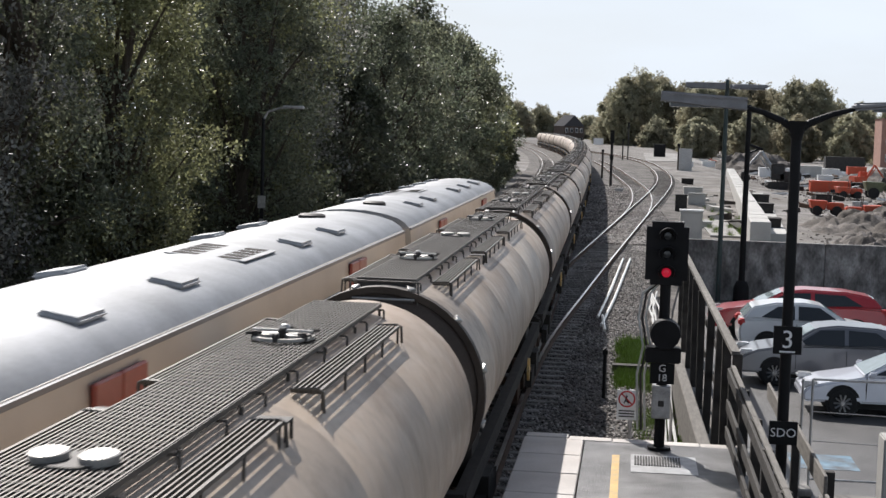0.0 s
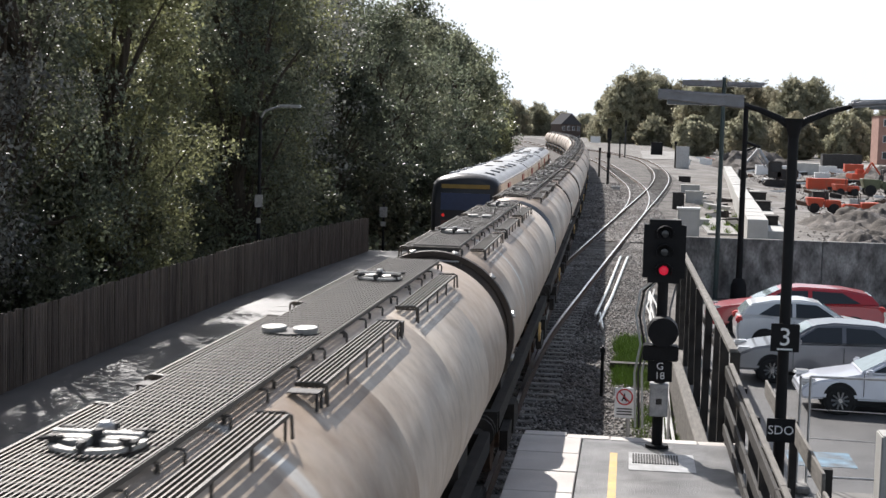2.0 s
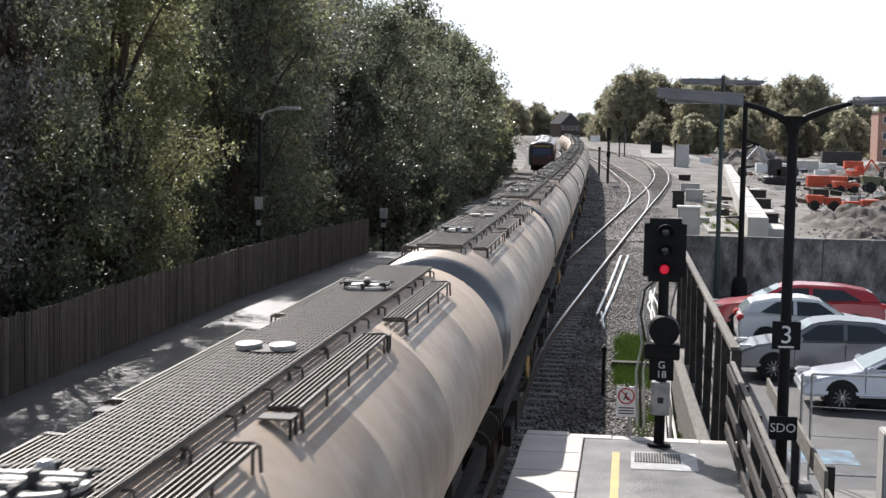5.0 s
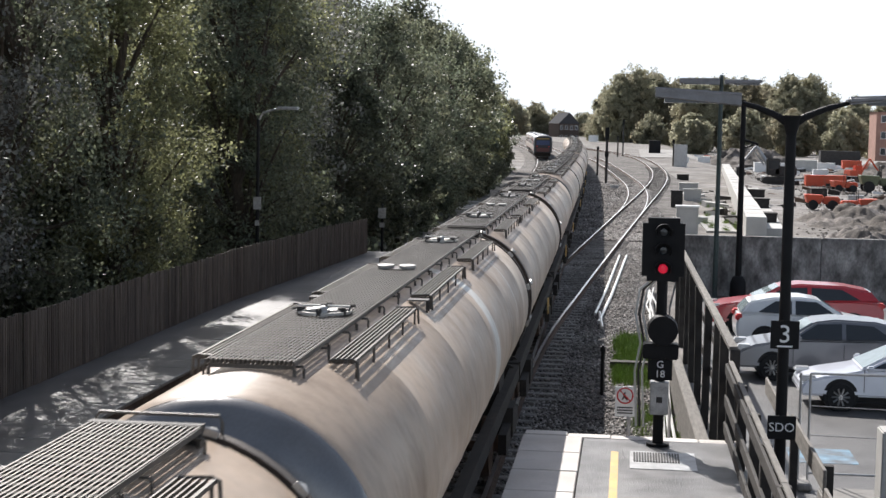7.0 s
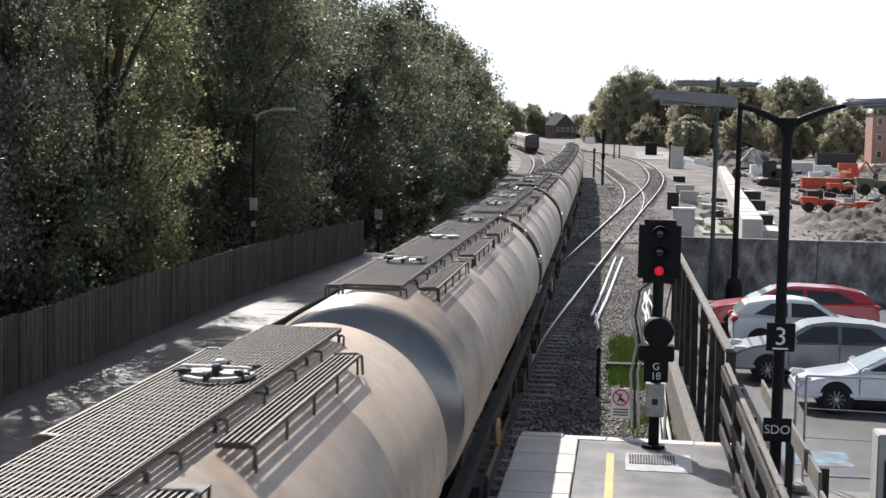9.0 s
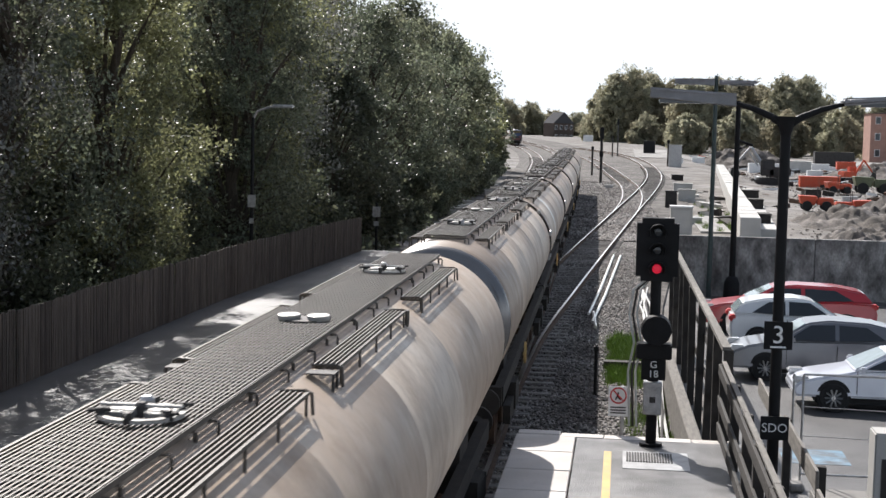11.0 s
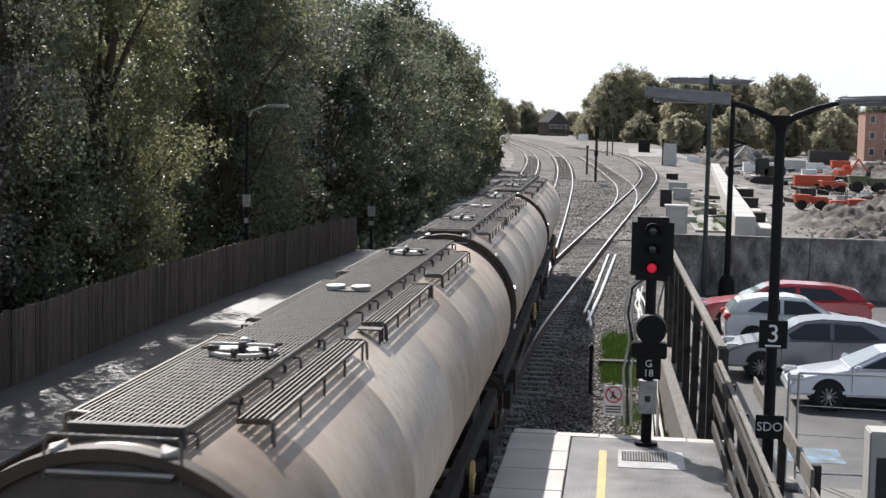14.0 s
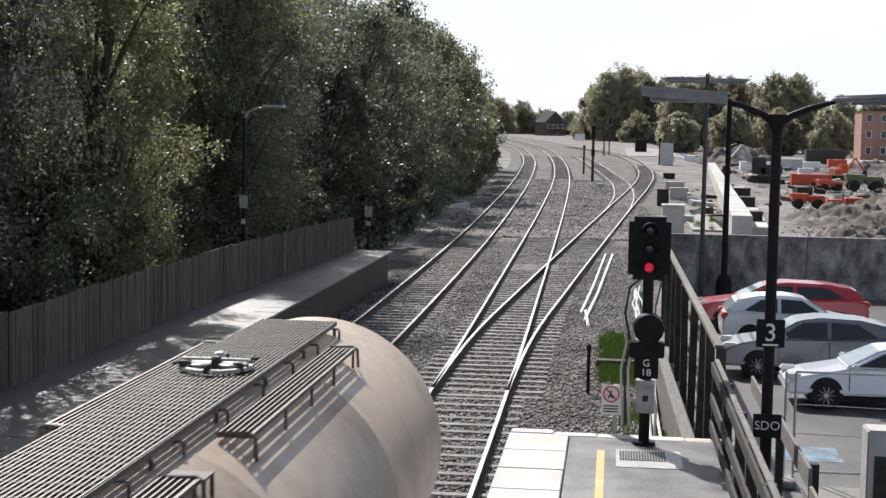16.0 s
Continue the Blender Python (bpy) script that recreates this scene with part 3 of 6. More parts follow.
    for y in (-1.7, -0.85, 0, 0.85, 1.7):
        bm_box(bm, 0.425, 0.625, y - 0.01, y + 0.01, zs_ - 0.012, zs_ + 0.006)
        bm_rod(bm, (0.63, y, zs_ + 0.03), (0.63, y, ZC + math.sqrt(R_T ** 2 - 0.63 ** 2) - 0.02), 0.011, 6)
    bm_box(bm, 0.624, 0.636, -1.785, 1.785, zs_ + 0.004, zs_ + 0.03)
    for y in (-1.78, 1.78):
        bm_tube(bm, [(0.42, y, zs_ + 0.025), (0.61, y, zs_ + 0.035), (0.65, y, zs_ + 0.02), (0.66, y, zs_ - 0.13)], 0.012, 6)
    sme = None
    for s in (0, 180):
        for y in (-4.7, 0, 4.7):
            m = pose(0, y, 0, 0, 0, s)
            if sme is None:
                sw = part("side_walkway", bm, M_GRATE, w, "narrow dark steel side step", m=m)
                sme = sw.data
            else:
                sw = shared("side_walkway", sme, w, m)
            for x in xs_:
                if lme is None:
                    lme = part("slat", slat, M_GRATE, sw, m=pose(x, 0, 0)).data
                else:
                    shared("slat", lme, sw, pose(x, 0, 0))
    bm = bmesh.new()
    bm_box(bm, 0.42, 0.64, -0.09, 0.09, ZG - 0.105, ZG - 0.092)
    bm_rod(bm, (0.63, -0.08, ZG - 0.1), (0.63, -0.08, ZG - 0.25), 0.012, 6)
    bm_rod(bm, (0.63, 0.08, ZG - 0.1), (0.63, 0.08, ZG - 0.25), 0.012, 6)
    pme = None
    for s in (0, 180):
        for y in (-1.95, 1.95):
            m = pose(0, y, 0, 0, 0, s)
            if pme is None:
                pme = part("step_plate", bm, M_DARKMETAL, w, m=m).data
            else:
                shared("step_plate", pme, w, m)
    # hatches
    for y, big in ((-4.5, True), (0.05, False), (4.6, True)):
        bm = bmesh.new()
        bm_rev(bm, [(0.0, 0.19), (0.1, 0.19), (0.1, 0.02)], 20, "Z")
        h = part("hatch", bm, M_DARKMETAL, w, "low filler hatch", m=pose(0, y, ZG - 0.05))
        for s in (-1, 1):
            bm = bmesh.new()
            bm_rev(bm, [(0.0, 0.095), (0.03, 0.1), (0.045, 0.1), (0.05, 0.09), (0.044, 0.07), (0.044, 0.01)], 20, "Z")
            for v in bm.verts:
                v.co.y *= 1.35 if not big else 1.0
            part("lid", bm, M_HATCH, h, "bright worn metal lid", smooth=True, m=pose(s * (0.13 if not big else 0.115), 0, 0.09))
        if not big:
            continue
        bm = bmesh.new()
        n_r = 28
        ring_ = [[bm.verts.new((math.cos(a) * r, math.sin(a) * r * 1.1, z)) for a in (2 * math.pi * k / n_r for k in range(n_r))]
                 for r, z in ((0.215, 0.1), (0.25, 0.1), (0.25, 0.125), (0.215, 0.125))]
        for p in range(4):
            q_ = (p + 1) % 4
            for k in range(n_r):
                k2 = (k + 1) % n_r
                bm.faces.new((ring_[p][k], ring_[p][k2], ring_[q_][k2], ring_[q_][k]))
        bmesh.ops.recalc_face_normals(bm, faces=bm.faces)
        part("clamp_ring", bm, M_HATCH, h, "bright flat clamp ring")
        bm = bmesh.new()
        bm_box(bm, -0.24, 0.24, -0.022, 0.022, 0.15, 0.17)
        bevel(bm, 0.006, 1)
        part("clamp_bar", bm, M_HATCH, h, "bright flat cross bar")
        bm = bmesh.new()
        bm_rod(bm, (0.0, 0, 0.1), (0.0, 0, 0.165), 0.026, 8)
        bm_rod(bm, (-0.06, 0, 0.15), (0.07, 0, 0.15), 0.013, 6)
        sbm = None
        for k in range(6):
            a = radians(30 + 60 * k)
            m = pose(math.cos(a) * 0.23, math.sin(a) * 0.255, 0, 0, 0, 30 + 60 * k)
            if sbm is None:
                sbm = part("swing_bolt", bm, M_DARKMETAL, h, m=m).data
            else:
                shared("swing_bolt", sbm, h, m)
        bm = bmesh.new()
        bm_rev(bm, [(0.1, 0.04), (0.165, 0.04), (0.18, 0.025), (0.18, 0.01)], 12, "Z")
        part("boss", bm, M_DARKMETAL, h, "dark centre boss")
        bm = bmesh.new()
        bm_rev(bm, [(0.02, 0.045), (0.16, 0.045), (0.18, 0.03), (0.185, 0.01)], 14, "Z")
        part("valve", bm, M_GALV, h, "small relief valve", m=pose(0.03, -0.2, 0))
    # below the barrel
    bm = bmesh.new()
    for s in (-1, 1):
        bm_box(bm, s * 0.95 - 0.07, s * 0.95 + 0.07, -7.7, 7.7, 0.95, 1.2)
    bm_box(bm, -1.0, 1.0, -7.8, -7.6, 0.9, 1.2)
    bm_box(bm, -1.0, 1.0, 7.6, 7.8, 0.9, 1.2)
    for y in (-5.4, 5.4):
        bm_box(bm, -0.9, 0.9, y - 0.5, y + 0.5, 1.0, 1.55)
    part("underframe", bm, M_UNDER, w, "grimy steel underframe")
    for y in (-5.4, 5.4):
        bm = bmesh.new()
        for s in (-1, 1):
            bm_box(bm, s * 1.02 - 0.06, s * 1.02 + 0.06, -1.3, 1.3, 0.42, 0.72)
            bm_box(bm, s * 1.02 - 0.09, s * 1.02 + 0.09, -0.35, 0.35, 0.5, 0.95)
        bm_box(bm, -1.0, 1.0, -0.2, 0.2, 0.5, 0.98)
        bg_ = part("bogie", bm, M_UNDER, w, "grimy bogie frame", m=pose(0, y, 0))
        for q in (-0.9, 0.9):
            bm = bmesh.new()
            for s in (-1, 1):
                vs = bmesh.ops.create_cone(bm, cap_ends=True, segments=28, radius1=0.46, radius2=0.44, depth=0.13,
                                           matrix=Matrix.Translation((s * 0.76, 0, 0)) @ Matrix.Rotation(s * math.pi / 2, 4, "Y"))
            bm_rod(bm, (-0.8, 0, 0), (0.8, 0, 0), 0.08, 10)
            part("wheelset", bm, M_RUST, bg_, "rusty steel wheelset", m=pose(0, q, 0.46))
    for s in (-1, 1):
        bm = bmesh.new()
        bm_rev(bm, [(-0.02, 0.2), (0.02, 0.2), (0.02, 0.17), (-0.02, 0.17)], 18, "X")
        bm_rod(bm, (-0.02, -0.18, 0), (-0.02, 0.18, 0), 0.015, 6)
        part("brake_wheel", bm, M_YELLOW, w, "yellow brake hand wheel", m=pose(s * 1.1, -2.6, 1.0))
        for q in (-0.8, 0.8):
            bm = bmesh.new()
            bm_rod(bm, (q, s * 7.8, 1.05), (q, s * 8.36, 1.05), 0.09, 10)
            bm_rod(bm, (q, s * 8.34, 1.05), (q, s * 8.42, 1.05), 0.22, 14)
            part("buffer", bm, M_UNDER, w, "grimy steel buffer")
    return w


M_DOMEDARK = mat("dark_brown_end", (0.042, 0.031, 0.024), 0.65, var=0.35, scale=2, dirt=(0.075, 0.058, 0.045), dirt_scale=0.8, dirt_amt=0.7)
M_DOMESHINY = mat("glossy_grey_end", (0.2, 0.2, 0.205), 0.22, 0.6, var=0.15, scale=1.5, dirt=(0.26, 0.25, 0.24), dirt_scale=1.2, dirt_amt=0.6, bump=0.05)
WAGON = build_wagon()
PLAIN_END_FIRST = {5, 8, 11, 12, 13, 16}      # wagons whose plain end leads
WAGONS = [WAGON] + [copy_thing(WAGON, pose(0, 0, 0)) for _ in range(21)]


def rear_at(t):
    """Where the rear end of the last walkway is: 22.76 m/s, then 21.9 m/s."""
    slack = float(np.interp(t, (0, 3, 4, 7, 9, 12, 14, 16), (0.85, 0.0, -0.35, -0.25, -0.1, 0.0, 0.2, 0.3)))
    return slack + (371.25 - 22.76 * t if t < 9 else 166.41 - 21.77 * (t - 9) if t < 11.5 else 111.985 - 21.94 * (t - 11.5))


# ---- passenger train ----
COACH_PROF = [(-1.33, 0.95), (-1.37, 1.6), (-1.37, 2.3), (-1.30, 3.08), (-1.27, 3.12)]
ROOF_PROF = [(-1.28, 3.09), (-1.2, 3.2), (-1.02, 3.31), (-0.72, 3.39), (-0.36, 3.445), (0, 3.46)]
M_BAND = mat("yellow_warning_band", (0.30, 0.20, 0.05), 0.5, var=0.1)
M_CABBLACK = mat("cab_black", (0.015, 0.016, 0.02), 0.35, var=0.1)
M_CABBLUE = mat("cab_blue", (0.03, 0.05, 0.12), 0.3, var=0.1)
M_NOSE = mat("dark_maroon_paint", (0.10, 0.03, 0.025), 0.45, var=0.2)
M_TAIL = mat("tail_lamp", (0.4, 0.01, 0.01), 0.3, bump=0, emit=(1, 0.03, 0.02, 0.25))
M_GREYSTRIPE = mat("grey_stripe", (0.16, 0.16, 0.17), 0.4, var=0.1)


def build_coach():
    """A middle car; +y is forwards. Length 23.2 m."""
    c = thing("railcar", pose(0, 0, 0), "passenger railcar with silver roof and cream sides", "railcar", "cars of the passenger train")
    hl = 11.38
    bm = bmesh.new()
    extrude_profile(bm, COACH_PROF + [(-x, z) for x, z in reversed(COACH_PROF)], -hl, hl)
    part("body", bm, M_SIDE, c, "cream painted body")
    bm = bmesh.new()
    extrude_profile(bm, ROOF_PROF + [(-x, z) for x, z in reversed(ROOF_PROF[:-1])], -hl, hl)
    part("roof", bm, M_ROOF, c, "silver-grey curved metal roof", smooth=True)
    bm = bmesh.new()
    for s in (-1, 1):
        bm_box(bm, s * 1.3 - 0.02, s * 1.3 + 0.02, -hl, hl, 3.06, 3.11)
    part("gutter", bm, M_GREYSTRIPE, c, "thin dark gutter strip")
    for s in (-1, 1):
        for y in (-7.2, 4.9):
            for q in (0, 1):
                bm = bmesh.new()
                bm_box(bm, s * 1.355 - 0.03, s * 1.355 + 0.03, y + q * 0.72, y + q * 0.72 + 0.69, 1.0, 2.98)
                bevel(bm, 0.02, 1)
                d = part("door", bm, M_REDDOOR, c, "faded red sliding door")
                bm = bmesh.new()
                bm_box(bm, s * 1.39 - 0.008, s * 1.39 + 0.008, y + q * 0.72 + 0.14, y + q * 0.72 + 0.55, 1.9, 2.7)
                part("pane", bm, M_GLASS, d)
        for y in (-10.6, -9.2, -5.1, -3.4, -1.7, 0.0, 1.7, 3.3, 7.0, 8.6, 10.2):
            bm = bmesh.new()
            bm_box(bm, s * 1.365 - 0.012, s * 1.365 + 0.012, y - 0.65, y + 0.65, 1.85, 2.62)
            bevel(bm, 0.03, 1)
            part("window", bm, M_GLASS, c, "dark glass window")
    # roof fittings
    def pod(y, x, lx, ly, h, rot):
        bm = bmesh.new()
        bm_box(bm, -lx / 2, lx / 2, -ly / 2, ly / 2, 0, h)
        bevel(bm, 0.03, 2)
        part("roof_vent", bm, M_ROOF, c, "raised silver vent", m=pose(x, y, 3.335 + 0.12 * (1 - abs(x)), 0, rot, 0))
    for y in (-9.4, -6.0, -2.8, 3.5, 6.4):
        pod(y, 0.72, 0.42, 0.75, 0.08, 9)
        pod(y + 0.4, -0.75, 0.42, 0.75, 0.08, -9)
    bm = bmesh.new()
    bm_rev(bm, [(0, 0.26), (0.08, 0.26), (0.11, 0.2), (0.11, 0.02)], 18, "Z")
    part("exhaust", bm, M_DARKMETAL, c, "dark roof exhaust", m=pose(-0.15, 9.0, 3.42))
    bm = bmesh.new()
    bm_box(bm, -0.55, 0.55, -0.9, 0.9, 0, 0.014)
    gr = part("grille", bm, M_ROOF, c, "silver cooling grille", m=pose(0.28, 0.9, 3.425, 0, 4, 0))
    bm = bmesh.new()
    bm_box(bm, -0.21, 0.21, -0.12, 0.12, 0.01, 0.02)
    sm = None
    for i in range(2):
        for j in range(5):
            m = pose(-0.26 + 0.5 * i, -0.7 + 0.35 * j, 0)
            if sm is None:
                sm = part("slot", bm, M_UNDER, gr, m=m).data
            else:
                shared("slot", sm, gr, m)
    bm = bmesh.new()
    bm_box(bm, -0.85, 0.85, -11.85, -11.3, 1.1, 3.1)
    bm_box(bm, -0.85, 0.85, 11.3, 11.85, 1.1, 3.1)
    part("gangway", bm, M_UNDER, c, "black corridor bellows")
    for y in (-8.2, 8.2):
        bm = bmesh.new()
        bm_box(bm, -1.15, 1.15, -1.6, 1.6, 0.35, 0.9)
        bo = part("bogie", bm, M_UNDER, c, m=pose(0, y, 0))
        for q in (-1.1, 1.1):
            bm = bmesh.new()
            for s in (-1, 1):
                bm_rod(bm, (s * 0.7, 0, 0), (s * 0.82, 0, 0), 0.42, 24)
            bm_rod(bm, (-0.7, 0, 0), (0.7, 0, 0), 0.07)
            part("wheelset", bm, M_RUST, bo, m=pose(0, q, 0.42))
    bm = bmesh.new()
    bm_box(bm, -1.2, 1.2, -5.5, 5.5, 0.4, 0.98)
    part("equipment_box", bm, M_UNDER, c, "grimy underfloor equipment")
    return c


def add_cab(c):
    """A rounded cab on the -y end."""
    bm = bmesh.new()
    full = COACH_PROF[:-1] + ROOF_PROF
    full = full + [(-x, z) for x, z in reversed(full[:-1])]
    rings = []
    for dy, k in ((-11.5, 1.0), (-12.0, 0.985), (-12.25, 0.93), (-12.35, 0.85)):
        rings.append([bm.verts.new((x * k, dy, 0.95 + (z - 0.95) * (0.5 + 0.5 * k) if k < 1 else z)) for x, z in full])
    for a, b in zip(rings, rings[1:]):
        for i in range(len(a)):
            j = (i + 1) % len(a)
            bm.faces.new((a[i], a[j], b[j], b[i]))
    bm.faces.new(rings[-1])
    bmesh.ops.recalc_face_normals(bm, faces=bm.faces)
    cab = part("cab", bm, M_CABBLACK, c, "black rounded cab end", smooth=True)
    for nm, z0, z1, hw, m_, lab, y0 in (("warning_band", 2.84, 3.1, 0.98, M_BAND, "dull yellow band", -12.39), ("windscreen", 2.0, 2.76, 1.0, M_CABBLUE, "bluish dark windscreen", -12.38),
                                        ("nose_panel", 1.05, 1.7, 0.98, M_NOSE, "dark maroon lower nose panel", -12.38)):
        bm = bmesh.new()
        bm_box(bm, -hw, hw, y0, y0 + 0.2, z0, z1)
        bevel(bm, 0.05, 2)
        part(nm, bm, m_, cab, lab)
    for s in (-1, 1):
        bm = bmesh.new()
        bm_rod(bm, (s * 0.85, -12.3, 1.85), (s * 0.85, -12.41, 1.85), 0.06, 14)
        part("tail_lamp", bm, M_TAIL, cab, "lit red tail lamp")


COACH = build_coach()
COACHES = [copy_thing(COACH, pose(0, 0, 0)), COACH, copy_thing(COACH, pose(0, 0, 0))]
for _c in (COACHES[0], COACHES[2]):
    add_cab(_c)


# ---- trees ----
def leaf_mesh(name, centres, outward, size, rng):
    """Small folded leaves round the given centres, as one mesh."""
    k = len(centres)
    d = rng.normal(size=(k, 3))
    d /= np.linalg.norm(d, axis=1)[:, None]
    e = rng.normal(size=(k, 3))
    e -= d * (e * d).sum(1)[:, None]
    e /= np.linalg.norm(e, axis=1)[:, None]
    s = (size * rng.uniform(0.6, 1.4, k))[:, None]
    nrm = np.cross(d, e)
    if outward is not None:            # crowns seen as a mass: leaves lie over the clump's surface
        nrm = outward + rng.normal(size=(k, 3)) * 0.45
        nrm /= np.linalg.norm(nrm, axis=1)[:, None]
        e = np.cross(nrm, d)
        e /= np.linalg.norm(e, axis=1)[:, None]
        d = np.cross(e, nrm)
    v = np.empty((k, 4, 3))
    v[:, 0] = centres - d * s
    v[:, 1] = centres + e * s * 0.55 + nrm * s * 0.15
    v[:, 2] = centres + d * s
    v[:, 3] = centres - e * s * 0.55 + nrm * s * 0.15
    me = bpy.data.meshes.new(name)
    me.vertices.add(4 * k)
    me.vertices.foreach_set("co", v.reshape(-1))
    me.loops.add(4 * k)
    me.loops.foreach_set("vertex_index", np.arange(4 * k, dtype=np.int32))
    me.polygons.add(k)
    me.polygons.foreach_set("loop_start", np.arange(0, 4 * k, 4, dtype=np.int32))
    me.update(calc_edges=True)
    me.validate()
    return me


def build_tree(seed, x, y, h, spread, leaves, leaf, low=0.12, m_leaf=None, label="", group="", base=-0.3, lobes=34, fat=1.0, mass=False):
    """Tapered trunk with limbs; a crown of leaf clumps gathered on twigs round the limbs' ends."""
    rng = np.random.default_rng(seed)
    t_ = thing("tree", pose(x, y, base, 0, 0, float(rng.uniform(0, 360))), label, "tree", group)
    bm = bmesh.new()
    pts = [Vector((rng.normal() * 0.12 * i, rng.normal() * 0.12 * i, h * 0.9 * i / 6)) for i in range(7)]
    r0 = h * 0.022
    for i in range(6):
        bm_rod(bm, pts[i], pts[i + 1], r0 * (1 - i / 6.5), 9, r0 * (1 - (i + 1) / 6.5))
    cl = []
    for i in range(lobes):
        f = low + (1 - low) * ((i + rng.uniform(0, 1)) / lobes)
        wd = spread * (0.55 + 0.6 * math.sin(math.pi * min(1, (f - low) / (1 - low) * 0.85 + 0.12))) * rng.uniform(0.55, 1.05)
        a = i * 2.4 + rng.uniform(-0.5, 0.5)
        rad = wd * (1.0 if f < 0.8 else (1.02 - f) / 0.22)
        c = np.array([math.cos(a) * rad * 0.72, math.sin(a) * rad * 0.72, h * (0.06 + 0.92 * f)])
        cl.append((c, spread * rng.uniform(0.22, 0.42) * fat))
        k = min(5, max(1, int(f * 6) - 1))
        mid = (np.array(pts[k]) + c) / 2 + np.array([0, 0, h * 0.02])
        bm_rod(bm, pts[k], mid, r0 * 0.35, 6, r0 * 0.2)
        bm_rod(bm, mid, c, r0 * 0.2, 5, r0 * 0.05)
    part("trunk", bm, M_BARK, t_, "dark bark trunk and limbs")
    per = leaves // len(cl)
    cs, ow = [], []
    for c, r in cl:
        n_tw = max(6, per // 26)
        tw = rng.normal(size=(n_tw, 3))
        tw = c + tw / np.linalg.norm(tw, axis=1)[:, None] * r * rng.uniform(0.45, 1.25, (n_tw, 1)) * np.array([1, 1, 0.85])
        own = tw[rng.integers(0, n_tw, per)] + rng.normal(size=(per, 3)) * r * 0.17
        cs.append(own)
        q = own - c
        ow.append(q / np.maximum(np.linalg.norm(q, axis=1), 0.01)[:, None])
    cs, ow = np.concatenate(cs), np.concatenate(ow)
    ok = cs[:, 2] > 0.1
    me = leaf_mesh("crown", cs[ok], ow[ok] if mass else None, leaf, rng)
    me.materials.append(m_leaf or M_LEAF)
    cr = new("crown", me)
    cr.parent = t_
    return t_


# Last two trees added, near crowns raised out of view, to shade the platform.
TREES = [(-14.5, 20, 14.5, 4.0), (-14.0, 26, 15.5, 3.9), (-13.7, 31.3, 14.5, 3.5), (-13.8, 38, 5.0, 2.3), (-16.5, 40, 8.5, 3.2), (-13.3, 51, 15.0, 3.8), (-18.5, 51, 12.0, 3.6),
         (-14.0, 55, 12.5, 3.5), (-15.5, 62, 16.0, 4.2), (-12.6, 66, 8.0, 3.0), (-16, 72, 14.5, 4.2), (-13.0, 80, 11.5, 3.6), (-17, 86, 15.0, 4.4), (-13.2, 92, 11.5, 3.6),
         (-14.6, 101, 13.6, 4.0), (-13.3, 112, 12.0, 3.6), (-15, 122, 13.0, 4.0), (-14.6, 133, 12.3, 3.8), (-15.8, 146, 11.4, 3.6), (-15.5, 160, 10.2, 3.2), (-15.4, 172, 9.2, 2.8), (-12.6, 48.2, 12.0, 2.9), (-12.5, 36.4, 12.0, 2.4)]
for i_, (tx, ty, th, ts_) in enumerate(TREES):
    near = ty < 60
    build_tree(100 + i_, tx, ty, th, ts_, 46000 if ty < 37 else 30000 if near else 17000, (0.052 if ty < 37 else 0.064 if near else 0.095) * (1 if ty < 100 else 1.3), low=0.05,
               m_leaf=M_LEAF_GREY if i_ in (0, 1, 4, 8) else M_LEAF_YELLOW if i_ in (5, 17, 19, 22) else M_LEAF,
               label="leafy grey-green tree with glinting leaves" if i_ in (0, 1, 4, 8) else "leafy tree with yellowing green leaves" if i_ in (5, 17, 19, 22) else "tall dense green broadleaf tree in shade", group="trees behind the far platform")
for i_, (tx, ty, th, ts_) in enumerate([(-12, 58, 3.2, 2.4), (-11.6, 68, 3.0, 2.2), (-11.8, 78, 3.4, 2.4), (-12, 90, 3.0, 2.4), (-12.2, 103, 3.4, 2.6), (-12.4, 118, 3.0, 2.4), (-13.8, 136, 3.2, 2.6), (-14.6, 155, 2.8, 2.4), (-14.9, 174, 2.6, 2.2)]):
    build_tree(300 + i_, tx, ty, th, ts_, 9000, 0.09, low=0.0, label="dark green bush at the lineside", group="lineside bushes", lobes=14)
# First three hidden trees are added to shade the platform, the rest fill gaps.
for i_, (tx, ty, th, ts_) in enumerate([(-18.5, 26, 16, 4.5), (-18.5, 33, 16, 4.5), (-18.8, 37.4, 15.5, 3.8), (-22, 44, 14, 5), (-22, 52, 14, 5), (-22, 64, 15, 5), (-22, 76, 16, 5), (-22, 90, 16, 5), (-21, 104, 15, 5), (-20, 120, 13.5, 4.6), (-20, 138, 12, 4.4), (-19, 156, 10.5, 4)]):
    build_tree(400 + i_, tx, ty, th, ts_, 12000, 0.16, low=0.0, label="tall dense dark green filler tree behind the front row", group="trees behind the far platform")
UNDER = np.random.default_rng(77)
_n = 26000
_uy = UNDER.uniform(18, 182, _n)
_ux = np.where(_uy < 53, UNDER.uniform(-20, -9.9, _n), UNDER.uniform(-22, -9.2, _n))
_lim = np.array([on_line("A", q) - 3.3 for q in _uy])
_ux = np.minimum(_ux, _lim - UNDER.uniform(0, 1.5, _n))
_me = leaf_mesh("undergrowth", np.stack([_ux, _uy, -0.25 + UNDER.uniform(0, 1, _n) ** 2 * 0.9], 1), None, 0.16, UNDER)
_me.materials.append(M_LEAF)
tagged(new("undergrowth", _me), "dark green undergrowth below the lineside trees", "undergrowth", kind="stuff")
